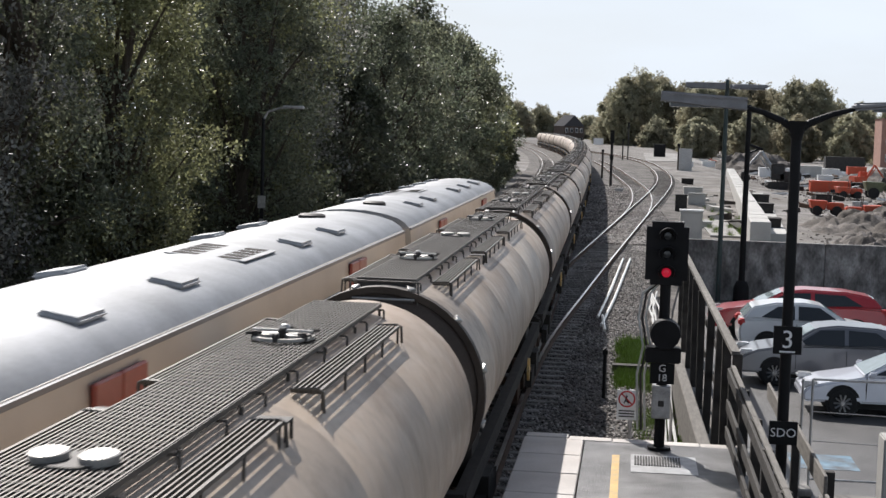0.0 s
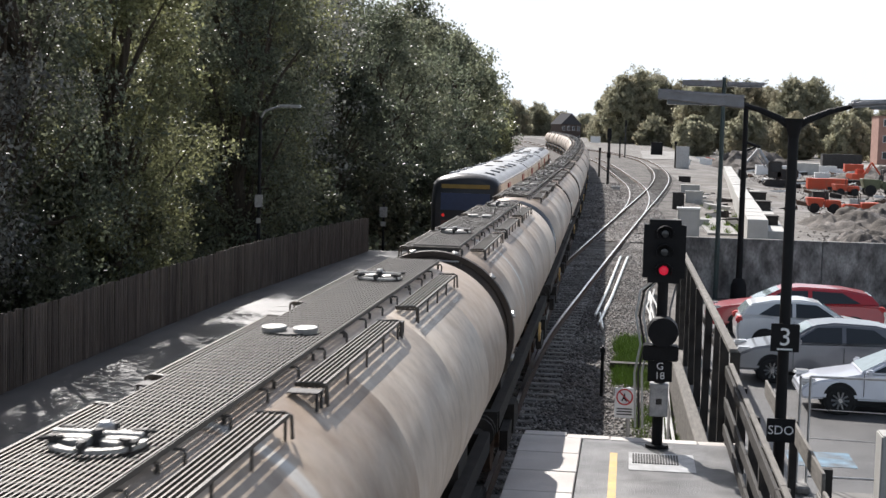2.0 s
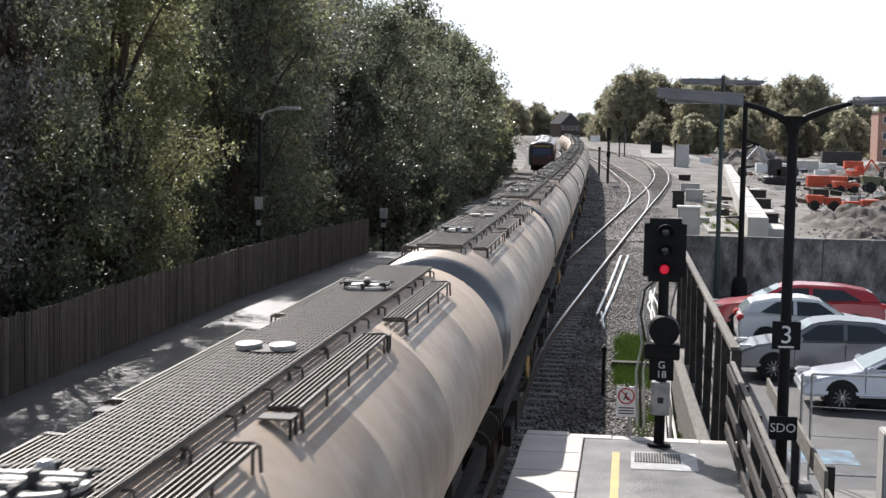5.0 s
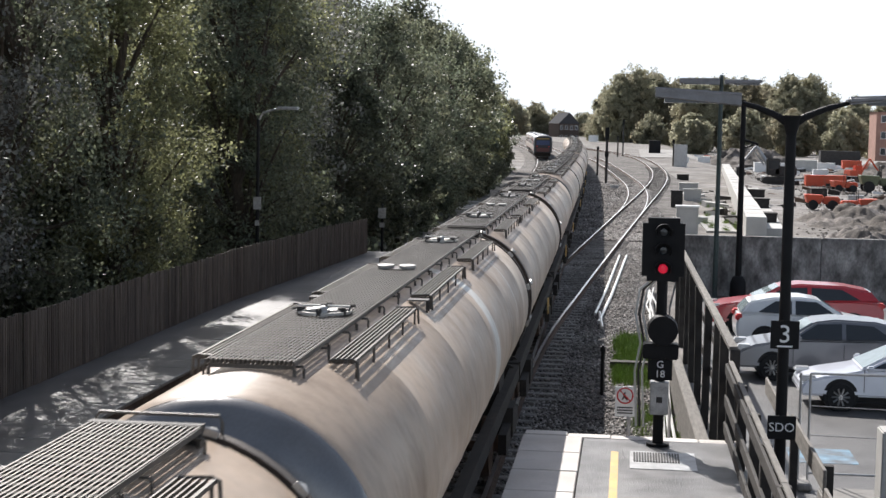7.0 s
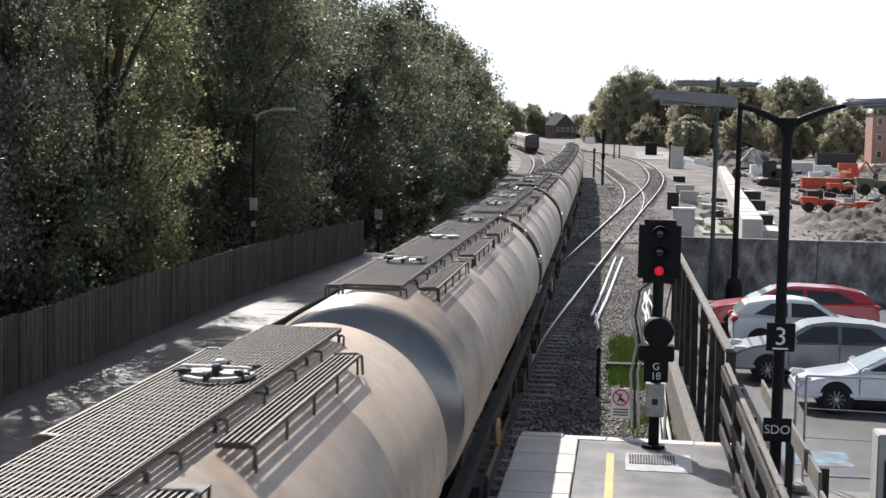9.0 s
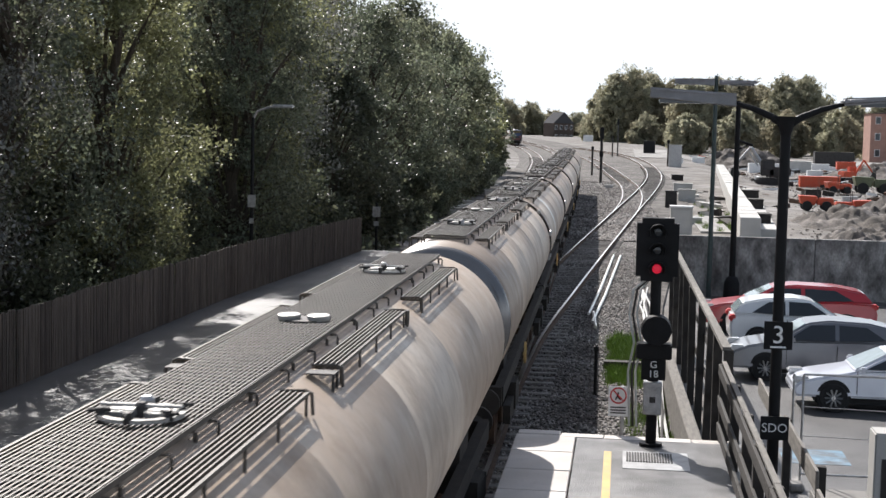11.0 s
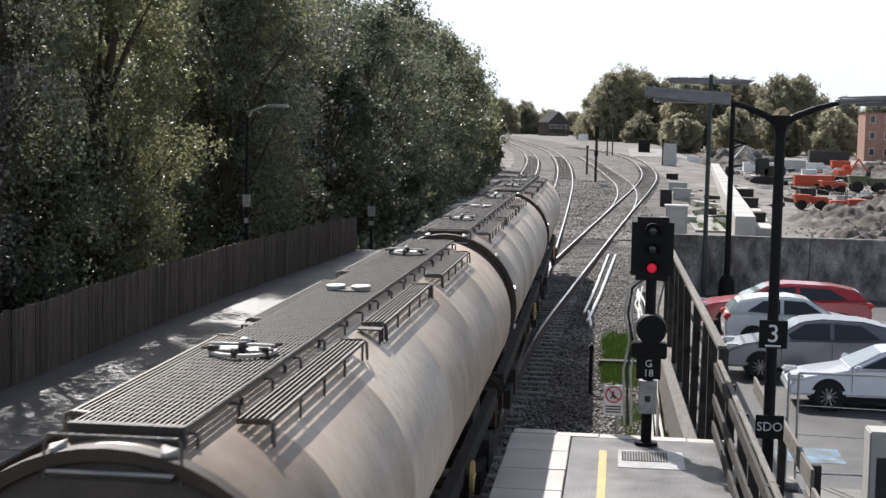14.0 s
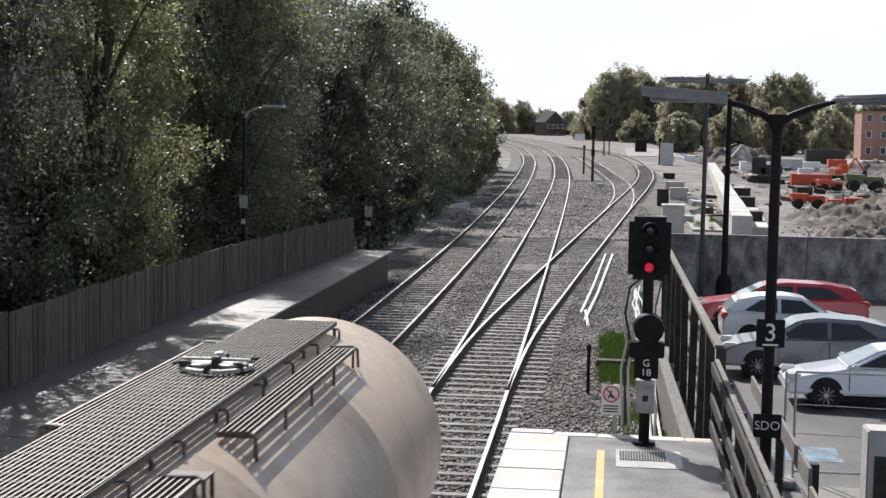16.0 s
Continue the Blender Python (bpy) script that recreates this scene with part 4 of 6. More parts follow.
FAR = [(x_, y_, h_, s_) for x_, y_, h_, s_ in (
    (-7, 485, 18, 5), (-3, 470, 22, 6), (2, 475, 24, 7), (8, 485, 23, 7), (14, 480, 20, 6.5), (-9.5, 495, 10, 4),
    (19, 440, 20, 7), (26, 445, 20.5, 7), (32, 440, 19.5, 7), (38, 450, 19, 6.5), (43, 425, 20.5, 6.5), (49, 430, 20.5, 6.5), (55, 440, 15, 6), (62, 430, 14, 6), (69, 425, 14, 6), (76, 430, 14, 6), (84, 430, 15, 6),
    (28, 380, 10, 5), (40, 385, 10, 5), (52, 380, 10, 5), (64, 385, 9, 5), (16, 400, 9, 5), (6, 440, 9, 5),
    (-62, 800, 19, 9), (-50, 820, 17, 9), (-74, 790, 18, 9), (-38, 830, 14, 8), (-24, 800, 12, 8), (-90, 780, 20, 9), (-105, 740, 20, 9), (-12, 700, 12, 8))]
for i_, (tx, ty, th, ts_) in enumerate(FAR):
    build_tree(500 + i_, tx, ty, th, ts_, 21000, 0.36 if ty < 600 else 0.55, low=0.02, fat=1.15, m_leaf=M_HAZYLEAF, label="distant green and brown broadleaf tree with haze in its colour", group="distant trees", lobes=80, mass=True)


# ---- right-hand timber fence and edge of the platform ----
def text_part(name, body, size, m, material, parent):
    """Letters of the built-in font as a thin mesh, facing -y."""
    cu = bpy.data.curves.new(name, "FONT")
    cu.body, cu.size, cu.extrude, cu.align_x, cu.align_y = body, size, 0.004, "CENTER", "CENTER"
    cu.resolution_u = 3
    tmp = bpy.data.objects.new(name, cu)
    scene.collection.objects.link(tmp)
    me = bpy.data.meshes.new_from_object(tmp.evaluated_get(bpy.context.evaluated_depsgraph_get()))
    bpy.data.objects.remove(tmp)
    me.materials.clear()
    me.materials.append(material)
    ob = new(name, me)
    ob.parent = parent
    ob.matrix_basis = m @ Matrix.Rotation(math.pi / 2, 4, "X")
    return ob


def build_post_fence():
    f = thing("post_and_rail_fence", pose(0, 0, 0), "dark timber post fence with pale top rail", "fence")
    bm = bmesh.new()
    bm_box(bm, -0.07, 0.07, -0.075, 0.075, 0, 2.42)
    bevel(bm, 0.01, 1)
    me = None
    for y in (22.0, 23.7, 25.8, 28.4, 31.0, 33.7, 36.4, 39.2, 42.0):
        m = pose(1.56 - (y - 22) * 0.006, y, -0.3, random.uniform(-0.6, 0.6), random.uniform(-0.8, 0.8), 0)
        if me is None:
            me = part("post", bm, M_DARKTIMBER, f, m=m).data
        else:
            shared("post", me, f, m)
    ys_ = [22.0, 25.8, 31.0, 36.4, 42.0]
    for a, b in zip(ys_, ys_[1:]):
        bm = bmesh.new()
        bm_box(bm, -0.06, 0.06, 0, 1, 2.1, 2.16)
        for v in bm.verts:
            v.co.y = a if v.co.y < 0.5 else b
            v.co.x += 1.56 - (v.co.y - 22) * 0.006
        part("top_rail", bm, M_GREYTIMBER, f, "pale top rail")
        for z in (0.75, 1.4):
            bm = bmesh.new()
            bm_box(bm, 0.07, 0.10, a, b, z, z + 0.13)
            for v in bm.verts:
                v.co.x += 1.56 - (v.co.y - 22) * 0.006
            part("rail", bm, M_DARKTIMBER, f)
    f2 = thing("board_fence", pose(-0.14, 0, 0), "weathered board fence along the platform back", "fence")
    bm = bmesh.new()
    bm_box(bm, -0.06, 0.06, -0.06, 0.06, 0.88, 2.0)
    bevel(bm, 0.01, 1)
    me = None
    for y in (10.2, 12.1, 14.0, 15.9, 17.6, 19.6, 21.4):
        m = pose(1.66, y, 0.0, 0, random.uniform(-1, 1), 0)
        if me is None:
            me = part("post", bm, M_DARKTIMBER, f2, m=m).data
        else:
            shared("post", me, f2, m)
    for y0, y1 in ((10.1, 14.0), (14.02, 17.6), (17.62, 21.5)):
        for z, m_ in ((1.02, M_DARKTIMBER), (1.4, M_DARKTIMBER), (1.84, M_DARKTIMBER)):
            bm = bmesh.new()
            bm_box(bm, 1.56, 1.60, y0, y1, z + random.uniform(-0.01, 0.01), z + 0.15)
            bevel(bm, 0.006, 1)
            part("board", bm, m_, f2)
        bm = bmesh.new()
        bm_box(bm, 1.605, 1.665, y0, y1, 2.0, 2.03)
        # Paler timber on the cap paints the sunlit top edge above the dark boards.
        part("cap", bm, M_GREYTIMBER, f2, "pale cap with sunlight in its colour")
    f3 = thing("low_barrier", pose(0, 0, 0), "grey plank barrier behind the lamp post", "barrier")
    for y0, y1, z in ((12.5, 16.4, 1.45), (16.5, 19.8, 1.62), (19.9, 23.5, 1.5)):
        bm = bmesh.new()
        bm_box(bm, 2.16, 2.20, y0, y1, z - 0.24, z)
        bevel(bm, 0.006, 1)
        part("plank", bm, M_GREYTIMBER, f3)
        bm = bmesh.new()
        bm_box(bm, 2.2, 2.3, y0 + 0.2, y0 + 0.3, -0.92, z)
        part("post", bm, M_DARKTIMBER, f3)


build_post_fence()
bm = bmesh.new()
bm_box(bm, 1.1, 1.3, 21.9, 37, -0.3, 0.5)
for v in bm.verts:
    v.co.x -= (v.co.y - 22) * 0.012
    if v.co.y < 25 and v.co.z > 0:
        v.co.z = 0.72
bevel(bm, 0.02, 1)
tagged(part("edge_beam", bm, M_GREYTIMBER), "long weathered timber edging beam beside the fence", "beam")


# ---- signal at the platform end ----
def build_signal():
    s = thing("railway_signal", pose(0.5, 20.95, 0.9), "black colour light signal showing red on platform end", "railway signal")
    bm = bmesh.new()
    bm_rod(bm, (0, 0, 0), (0, 0, 2.3), 0.075, 14)
    bm_rod(bm, (0, 0, 0), (0, 0, 0.04), 0.16, 14)
    part("post", bm, M_BLACK, s, "dark steel post")
    bm = bmesh.new()
    bm_box(bm, -0.285, 0.285, -0.1, 0.14, 2.28, 3.14)
    es = [e for e in bm.edges if abs(e.verts[0].co.y - e.verts[1].co.y) > 0.1]
    bmesh.ops.bevel(bm, geom=es, offset=0.07, segments=4, affect="EDGES")
    part("head", bm, M_BLACK, s, "black signal backboard", smooth=True)
    for i, z in enumerate((2.45, 2.7, 2.95)):
        bm = bmesh.new()
        n_ = 20
        for k in range(n_):       # open hood round the upper part of the lens
            a0, a1 = radians(-30 + 240 * k / n_), radians(-30 + 240 * (k + 1) / n_)
            q = [(math.cos(a) * r, y, math.sin(a) * r) for a, r, y in ((a0, 0.115, -0.1), (a1, 0.115, -0.1), (a1, 0.12, -0.32 if k in range(4, 16) else -0.2), (a0, 0.12, -0.32 if k in range(4, 16) else -0.2))]
            bm.faces.new([bm.verts.new(p) for p in q])
        bmesh.ops.remove_doubles(bm, verts=bm.verts, dist=1e-4)
        bmesh.ops.solidify(bm, geom=bm.faces[:], thickness=0.012)
        part("hood", bm, M_BLACK, s, m=pose(0, 0, z))
        bm = bmesh.new()
        bm_rev(bm, [(-0.125, 0.02), (-0.12, 0.05), (-0.1, 0.065)], 20)
        part("lens", bm, M_REDLENS if i == 0 else M_GLASS, s, "lit red lens" if i == 0 else "dark unlit lens", smooth=True, m=pose(0, 0, z))
    bm = bmesh.new()
    bm_rev(bm, [(-0.22, 0.2), (0.06, 0.21), (0.1, 0.15), (0.1, 0.02)], 24)
    sh = part("shunt_signal", bm, M_BLACK, s, "black round subsidiary signal", smooth=True, m=pose(0.02, -0.05, 1.62))
    bm = bmesh.new()
    bm_box(bm, -0.24, 0.24, -0.2, 0.1, 1.22, 1.43)
    bevel(bm, 0.015, 2)
    part("junction_box", bm, M_BLACK, s, "black box")
    bm = bmesh.new()
    bm_box(bm, -0.165, 0.165, -0.14, -0.12, 0.93, 1.21)
    pl = part("number_plate", bm, M_BLACK, s, "black identity plate")
    text_part("letter", "G", 0.14, pose(0, -0.142, 1.14), M_WHITE, pl)
    text_part("letter", "18", 0.14, pose(0, -0.142, 1.01), M_WHITE, pl)
    bm = bmesh.new()
    bm_box(bm, -0.125, 0.125, -0.16, 0.06, 0.45, 0.9)
    bevel(bm, 0.01, 1)
    cb = part("cabinet", bm, M_GALV, s, "dull grey control cabinet")
    box_part("plate", -0.04, 0.04, -0.165, -0.16, 0.62, 0.7, M_DARKMETAL, cb)
    for q in range(3):
        bm = bmesh.new()
        x0 = -0.2 - 0.05 * q
        pts = [(x0 * 0.4, 0.0, 2.3), (x0, 0.05, 2.15), (x0 - 0.05, 0.1, 1.8), (x0 + 0.03, 0.1, 1.4), (x0 - 0.04, 0.15, 1.0), (x0, 0.3, 0.2)]
        bm_tube(bm, pts, 0.016, 6)
        part("cable", bm, M_PALEPIPE if q % 2 == 0 else M_DARKMETAL, s, "pale cable conduit" if q % 2 == 0 else "dark cable")
    return s


M_PALEPIPE = mat("pale_conduit", (0.6, 0.6, 0.58), 0.5, var=0.12)
M_SIGNRED = mat("sign_red", (0.55, 0.04, 0.04), 0.5, var=0.1)
build_signal()


def build_warning_sign():
    s = thing("prohibition_sign", pose(0.04, 21.75, -0.28), "white sign with red prohibition ring on a post", "sign")
    bm = bmesh.new()
    bm_rod(bm, (0.06, 0.02, 0), (0.06, 0.02, 1.85), 0.03, 10)
    part("post", bm, M_GALV, s)
    bm = bmesh.new()
    bm_box(bm, -0.14, 0.14, -0.03, -0.015, 1.42, 1.85)
    p = part("panel", bm, M_WHITE, s, "dirty white panel")
    bm = bmesh.new()
    bm_tube(bm, [(0.11 * math.cos(2 * math.pi * k / 24), -0.034, 0.11 * math.sin(2 * math.pi * k / 24)) for k in range(25)], 0.011, 6)
    part("ring", bm, M_SIGNRED, p, "red ring", m=pose(0, 0, 1.72))
    bm = bmesh.new()
    bm_rod(bm, (-0.08, -0.035, 1.8), (0.08, -0.035, 1.64), 0.01, 6)
    part("bar", bm, M_SIGNRED, p, "red bar")
    bm = bmesh.new()
    bm_rod(bm, (0.0, -0.032, 1.77), (-0.015, -0.032, 1.71), 0.012, 6)
    bm_rod(bm, (-0.015, -0.032, 1.71), (0.03, -0.032, 1.66), 0.01, 6)
    bm_rod(bm, (-0.015, -0.032, 1.71), (-0.04, -0.032, 1.66), 0.01, 6)
    part("mark", bm, M_BLACK, p, "black marks")
    for z in (1.46, 1.5, 1.54):
        box_part("bar", -0.11, 0.11, -0.034, -0.03, z, z + 0.018, M_DARKMETAL, p)


build_warning_sign()


# ---- lamp posts ----
M_LANTERN = mat("grey_lantern", (0.2, 0.2, 0.21), 0.35, 0.3, var=0.15)


def lantern(parent, x0, x1, z0, z1, y=0.0, w=0.13, t=0.06):
    """A long flat lantern from (x0, z0) to (x1, z1)."""
    bm = bmesh.new()
    bm_box(bm, 0, 1, -w, w, -0.04, 0.05)
    for v in bm.verts:
        u = v.co.x
        if v.co.z > 0:
            v.co.z = t
        k = 1.0 if u < 0.5 else 0.7
        v.co.z *= 0.6 if u > 0.5 else 0.9
        v.co = Vector((x0 + (x1 - x0) * u, y + v.co.y * k, z0 + (z1 - z0) * u + v.co.z))
    bevel(bm, 0.03, 3)
    ln = part("lantern", bm, M_LANTERN, parent, "long flat grey lantern", smooth=True)
    bm = bmesh.new()
    xa, xb = x0 + (x1 - x0) * 0.25, x0 + (x1 - x0) * 0.92
    za, zb = z0 + (z1 - z0) * 0.25, z0 + (z1 - z0) * 0.92
    bm_box(bm, min(xa, xb), max(xa, xb), y - w * 0.6, y + w * 0.6, min(za, zb) - 0.06, max(za, zb) - 0.02)
    part("diffuser", bm, M_GLASS, ln, "dark glass diffuser")


def build_lamp_y():
    l_ = thing("street_lamp", pose(1.87, 18.2, -0.9), "black twin-arm lamp post with platform signs", "lamp post", "lamp posts")
    bm = bmesh.new()
    bm_rod(bm, (0, 0, 0), (0, 0, 6.15), 0.075, 16, 0.06)
    bm_rod(bm, (0, 0, 0), (0, 0, 1.5), 0.11, 16, 0.10)
    bm_rod(bm, (0, 0, 6.1), (0, 0, 6.32), 0.06, 14, 0.12)
    part("pole", bm, M_BLACK, l_, smooth=True)
    for s in (-1, 1):
        bm = bmesh.new()
        pts = [(0, 0, 6.2), (s * 0.16, 0, 6.31), (s * 0.4, 0, 6.41), (s * 0.66, 0, 6.48)]
        for i, (a, b) in enumerate(zip(pts, pts[1:])):
            bm_rod(bm, a, b, 0.05 - 0.008 * i, 10, 0.042 - 0.008 * i)
        part("arm", bm, M_BLACK, l_)
        lantern(l_, s * 0.62, s * 1.55, 6.49, 6.56)
    for z, hw, hh, txt, sz in ((3.76, 0.165, 0.165, "3", 0.3), (2.66, 0.165, 0.14, "SDO", 0.15)):
        bm = bmesh.new()
        bm_box(bm, -hw, hw, -0.115, -0.095, z - hh, z + hh)
        bevel(bm, 0.004, 1)
        sg = part("sign", bm, M_BLACK, l_, "black sign with white characters")
        text_part("letter", txt, sz, pose(0, -0.117, z), M_WHITE, sg)
        if txt == "3":
            box_part("bar", -0.09, 0.09, -0.121, -0.116, z - 0.145, z - 0.125, M_WHITE, sg)


build_lamp_y()


def build_lamp_plain():
    l_ = thing("street_lamp", pose(4.02, 55.6, -0.9), "black lamp post with a thick base sleeve", "lamp post", "lamp posts")
    bm = bmesh.new()
    bm_rod(bm, (0, 0, 0), (0, 0, 7.3), 0.12, 16, 0.085)
    part("pole", bm, M_BLACK, l_, smooth=True)
    bm = bmesh.new()
    bm_rev(bm, [(0, 0.3), (0.75, 0.28), (0.95, 0.2), (1.0, 0.12)], 18, "Z")
    part("base_sleeve", bm, M_BLACK, l_, smooth=True)
    bm = bmesh.new()
    bm_rod(bm, (0, 0, 5.9), (0.55, 0, 5.72), 0.045, 8)
    bm_rod(bm, (0, 0, 5.55), (0.4, 0, 5.74), 0.035, 8)
    part("bracket", bm, M_BLACK, l_)


def build_lamp_t():
    l_ = thing("street_lamp", pose(3.24, 56.2, -0.9), "slim grey-green lamp post with two flat lanterns", "lamp post", "lamp posts")
    bm = bmesh.new()
    bm_rod(bm, (0, 0, 0), (0, 0, 8.2), 0.095, 14, 0.07)
    part("pole", bm, M_GREENPOLE, l_, smooth=True)
    for s in (-1, 1):
        lantern(l_, s * 0.1, s * 1.45, 7.9, 7.94, w=0.26, t=0.16)


M_GREENPOLE = mat("grey_green_paint", (0.05, 0.075, 0.07), 0.5, var=0.15)
build_lamp_plain()
build_lamp_t()


def build_lamp_left():
    l_ = thing("platform_lamp", pose(-10.25, 41.6, 0.0), "slim dark platform lamp with one curved arm", "lamp post", "lamp posts")
    bm = bmesh.new()
    bm_rod(bm, (0, 0, -0.28), (0, 0, 5.35), 0.06, 12, 0.045)
    part("pole", bm, M_BLACK, l_)
    bm = bmesh.new()
    pts = [(0, 0, 5.3), (0.12, 0, 5.52), (0.4, 0, 5.62), (0.62, 0, 5.66)]
    for a, b in zip(pts, pts[1:]):
        bm_rod(bm, a, b, 0.03, 8)
    part("arm", bm, M_GALV, l_)
    bm = bmesh.new()
    bm_box(bm, 0.55, 1.15, -0.12, 0.12, 5.63, 5.72)
    bevel(bm, 0.03, 3)
    part("lantern", bm, M_GALV, l_, "pale metal lantern")
    box_part("sign", -0.1, 0.12, -0.09, -0.06, 2.85, 3.2, M_DULLSIGN, l_, "small dull white sign")
    box_part("plate", -0.05, 0.07, -0.09, -0.06, 2.4, 2.55, M_DULLSIGN, l_, "small white plate")


build_lamp_left()
s_ = thing("lineside_marker", pose(-9.45, 58.5, -0.28), "white marker plates on a dark lineside post", "marker post")
bm = bmesh.new()
bm_rod(bm, (0, 0, 0), (0, 0, 2.5), 0.05, 8)
part("post", bm, M_BLACK, s_)
box_part("plate", -0.15, 0.15, -0.08, -0.05, 1.95, 2.35, M_DULLSIGN, s_, "dull white plate")
box_part("plate", -0.1, 0.1, -0.08, -0.05, 1.6, 1.78, M_DULLSIGN, s_, "dull white plate")


# ---- parked cars ----
def build_car(name, paint, label, length, height, m, kind="hatch", rear_first=False):
    """A car along x with its nose at x = 0; nose towards -x."""
    c = thing(name, m, label, "car", "parked cars")
    L, Hc, W_ = length, height, 0.88
    belt = Hc * 0.62
    if kind == "coupe":
        low = [(0.02, 0.32), (0.0, 0.5), (0.12, 0.64), (0.5, 0.74), (1.15, 0.86), (1.45, 0.93), (L - 0.9, 0.98), (L - 0.15, 0.95), (L, 0.7), (L - 0.02, 0.32)]
        top = [(1.25, 0.9), (2.05, Hc - 0.06), (2.55, Hc), (3.0, Hc - 0.04), (L - 0.55, 0.97)]
    else:
        low = [(0.02, 0.3), (0.0, 0.55), (0.1, 0.72), (0.45, 0.86), (1.05, 0.97), (1.3, 1.0), (L - 0.7, 1.04), (L - 0.08, 1.0), (L, 0.7), (L - 0.04, 0.3)]
        top = [(1.1, 0.98), (1.85, Hc - 0.07), (2.35, Hc), (L - 1.0, Hc - 0.03), (L - 0.35, Hc - 0.16), (L - 0.1, 1.02)]
    def flip(p):
        return [(L - x, z) for x, z in p] if rear_first else p
    def loft(bm, prof, w0, w1, zt):
        """Outline in x and z, narrowing from half-width w0 at the sill to w1 at height zt."""
        z_lo = min(z for _, z in prof)
        sides = []
        for s in (-1, 1):
            sides.append([bm.verts.new((x, s * (w0 + (w1 - w0) * max(0, (z - z_lo) / (zt - z_lo)) ** 1.5), z)) for x, z in prof])
        k = len(prof)
        for i in range(k):
            j = (i + 1) % k
            bm.faces.new((sides[0][i], sides[0][j], sides[1][j], sides[1][i]))
        bm.faces.new(sides[0])
        bm.faces.new(sides[1])
        bmesh.ops.recalc_face_normals(bm, faces=bm.faces)
    bm = bmesh.new()
    loft(bm, flip(low), W_, W_ - 0.06, 1.0)
    bevel(bm, 0.05, 3, 25)
    part("body", bm, paint, c, smooth=True)
    bm = bmesh.new()
    loft(bm, flip(top), W_ - 0.05, W_ - 0.27, Hc)
    bevel(bm, 0.05, 3, 20)
    cab = part("roof", bm, paint, c, smooth=True)
    # glass: side windows and screens
    n_ = len(top)
    for s in (-1, 1):
        cx = [(top[0][0] + 0.28, top[0][1] + 0.05), (top[1][0] + 0.08, Hc - 0.12), (2.5, Hc - 0.1), (2.5, top[0][1] + 0.05)]
        rx = [(2.6, top[0][1] + 0.05), (2.6, Hc - 0.1), (L - 1.05, Hc - 0.13) if kind != "coupe" else (3.05, Hc - 0.14), (L - 0.6, top[0][1] + 0.1)]
        for poly in (cx, rx):
            bm = bmesh.new()
            vs = []
            for off in (0.0, 0.03):
                vs.append([bm.verts.new((L - x if rear_first else x, s * (W_ - 0.05 - 0.22 * max(0, (z - top[0][1]) / (Hc - top[0][1])) ** 1.5 + 0.012 - off), z)) for x, z in poly])
            for i in range(4):
                bm.faces.new((vs[0][i], vs[0][(i + 1) % 4], vs[1][(i + 1) % 4], vs[1][i]))
            bm.faces.new(vs[0])
            bm.faces.new(vs[1])
            bmesh.ops.recalc_face_normals(bm, faces=bm.faces)
            part("side_window", bm, M_GLASS, cab, "dark tinted glass")
    for a, b, nm in ((top[0], top[1], "windscreen"), (top[-1], top[-2], "rear_screen")):
        bm = bmesh.new()
        vs = []
        nx, nz = (b[1] - a[1]), -(b[0] - a[0])
        q = math.hypot(nx, nz)
        nx, nz = (-nx / q, -nz / q) if nm == "windscreen" else (nx / q, nz / q)
        if nz < 0:
            nx, nz = -nx, -nz
        for off in (0.012, -0.02):
            ring = []
            for u, hw in ((0.1, W_ - 0.13), (0.93, W_ - 0.3)):
                x, z = a[0] + (b[0] - a[0]) * u + nx * off, a[1] + (b[1] - a[1]) * u + nz * off
                ring += [((L - x if rear_first else x), -hw, z), ((L - x if rear_first else x), hw, z)]
            vs.append([bm.verts.new(ring[i]) for i in (0, 1, 3, 2)])
        for i in range(4):
            bm.faces.new((vs[0][i], vs[0][(i + 1) % 4], vs[1][(i + 1) % 4], vs[1][i]))
        bm.faces.new(vs[0])
        bm.faces.new(vs[1])
        bmesh.ops.recalc_face_normals(bm, faces=bm.faces)
        part(nm, bm, M_SKYSCREEN, cab, "glass screen with sky reflection in its colour")
    for x in (0.86, L - 0.78):
        for s in (-1, 1):
            bm = bmesh.new()
            bm_rev(bm, [(-0.1, 0.2), (-0.1, 0.29), (-0.06, 0.315), (0.06, 0.315), (0.1, 0.29), (0.1, 0.2)], 28)
            w = part("wheel", bm, M_TYRE, c, "black rubber tyre", smooth=True, m=pose(L - x if rear_first else x, s * (W_ - 0.07), 0.315))
            bm = bmesh.new()
            bm_rev(bm, [(-0.03, 0.21), (0.03, 0.21), (0.03, 0.18), (-0.03, 0.18)], 24)
            for k in range(10):
                a = 2 * math.pi * k / 10
                bm_rod(bm, (0, s * 0.05, 0), (math.cos(a) * 0.19, s * 0.06, math.sin(a) * 0.19), 0.022, 5)
            bm_rod(bm, (0, s * 0.0, 0), (0, s * 0.075, 0), 0.05, 12)
            part("rim", bm, M_ALLOY, w, "bright alloy rim", m=pose(0, s * 0.045, 0))
            bm = bmesh.new()
            bm_rev(bm, [(-0.005, 0.37), (0.005, 0.37), (0.005, 0.02), (-0.005, 0.02)][:4], 24)
            part("wheel_arch", bm, M_TYRE, c, "dark wheel arch", m=pose(L - x if rear_first else x, s * (W_ - 0.012), 0.34))
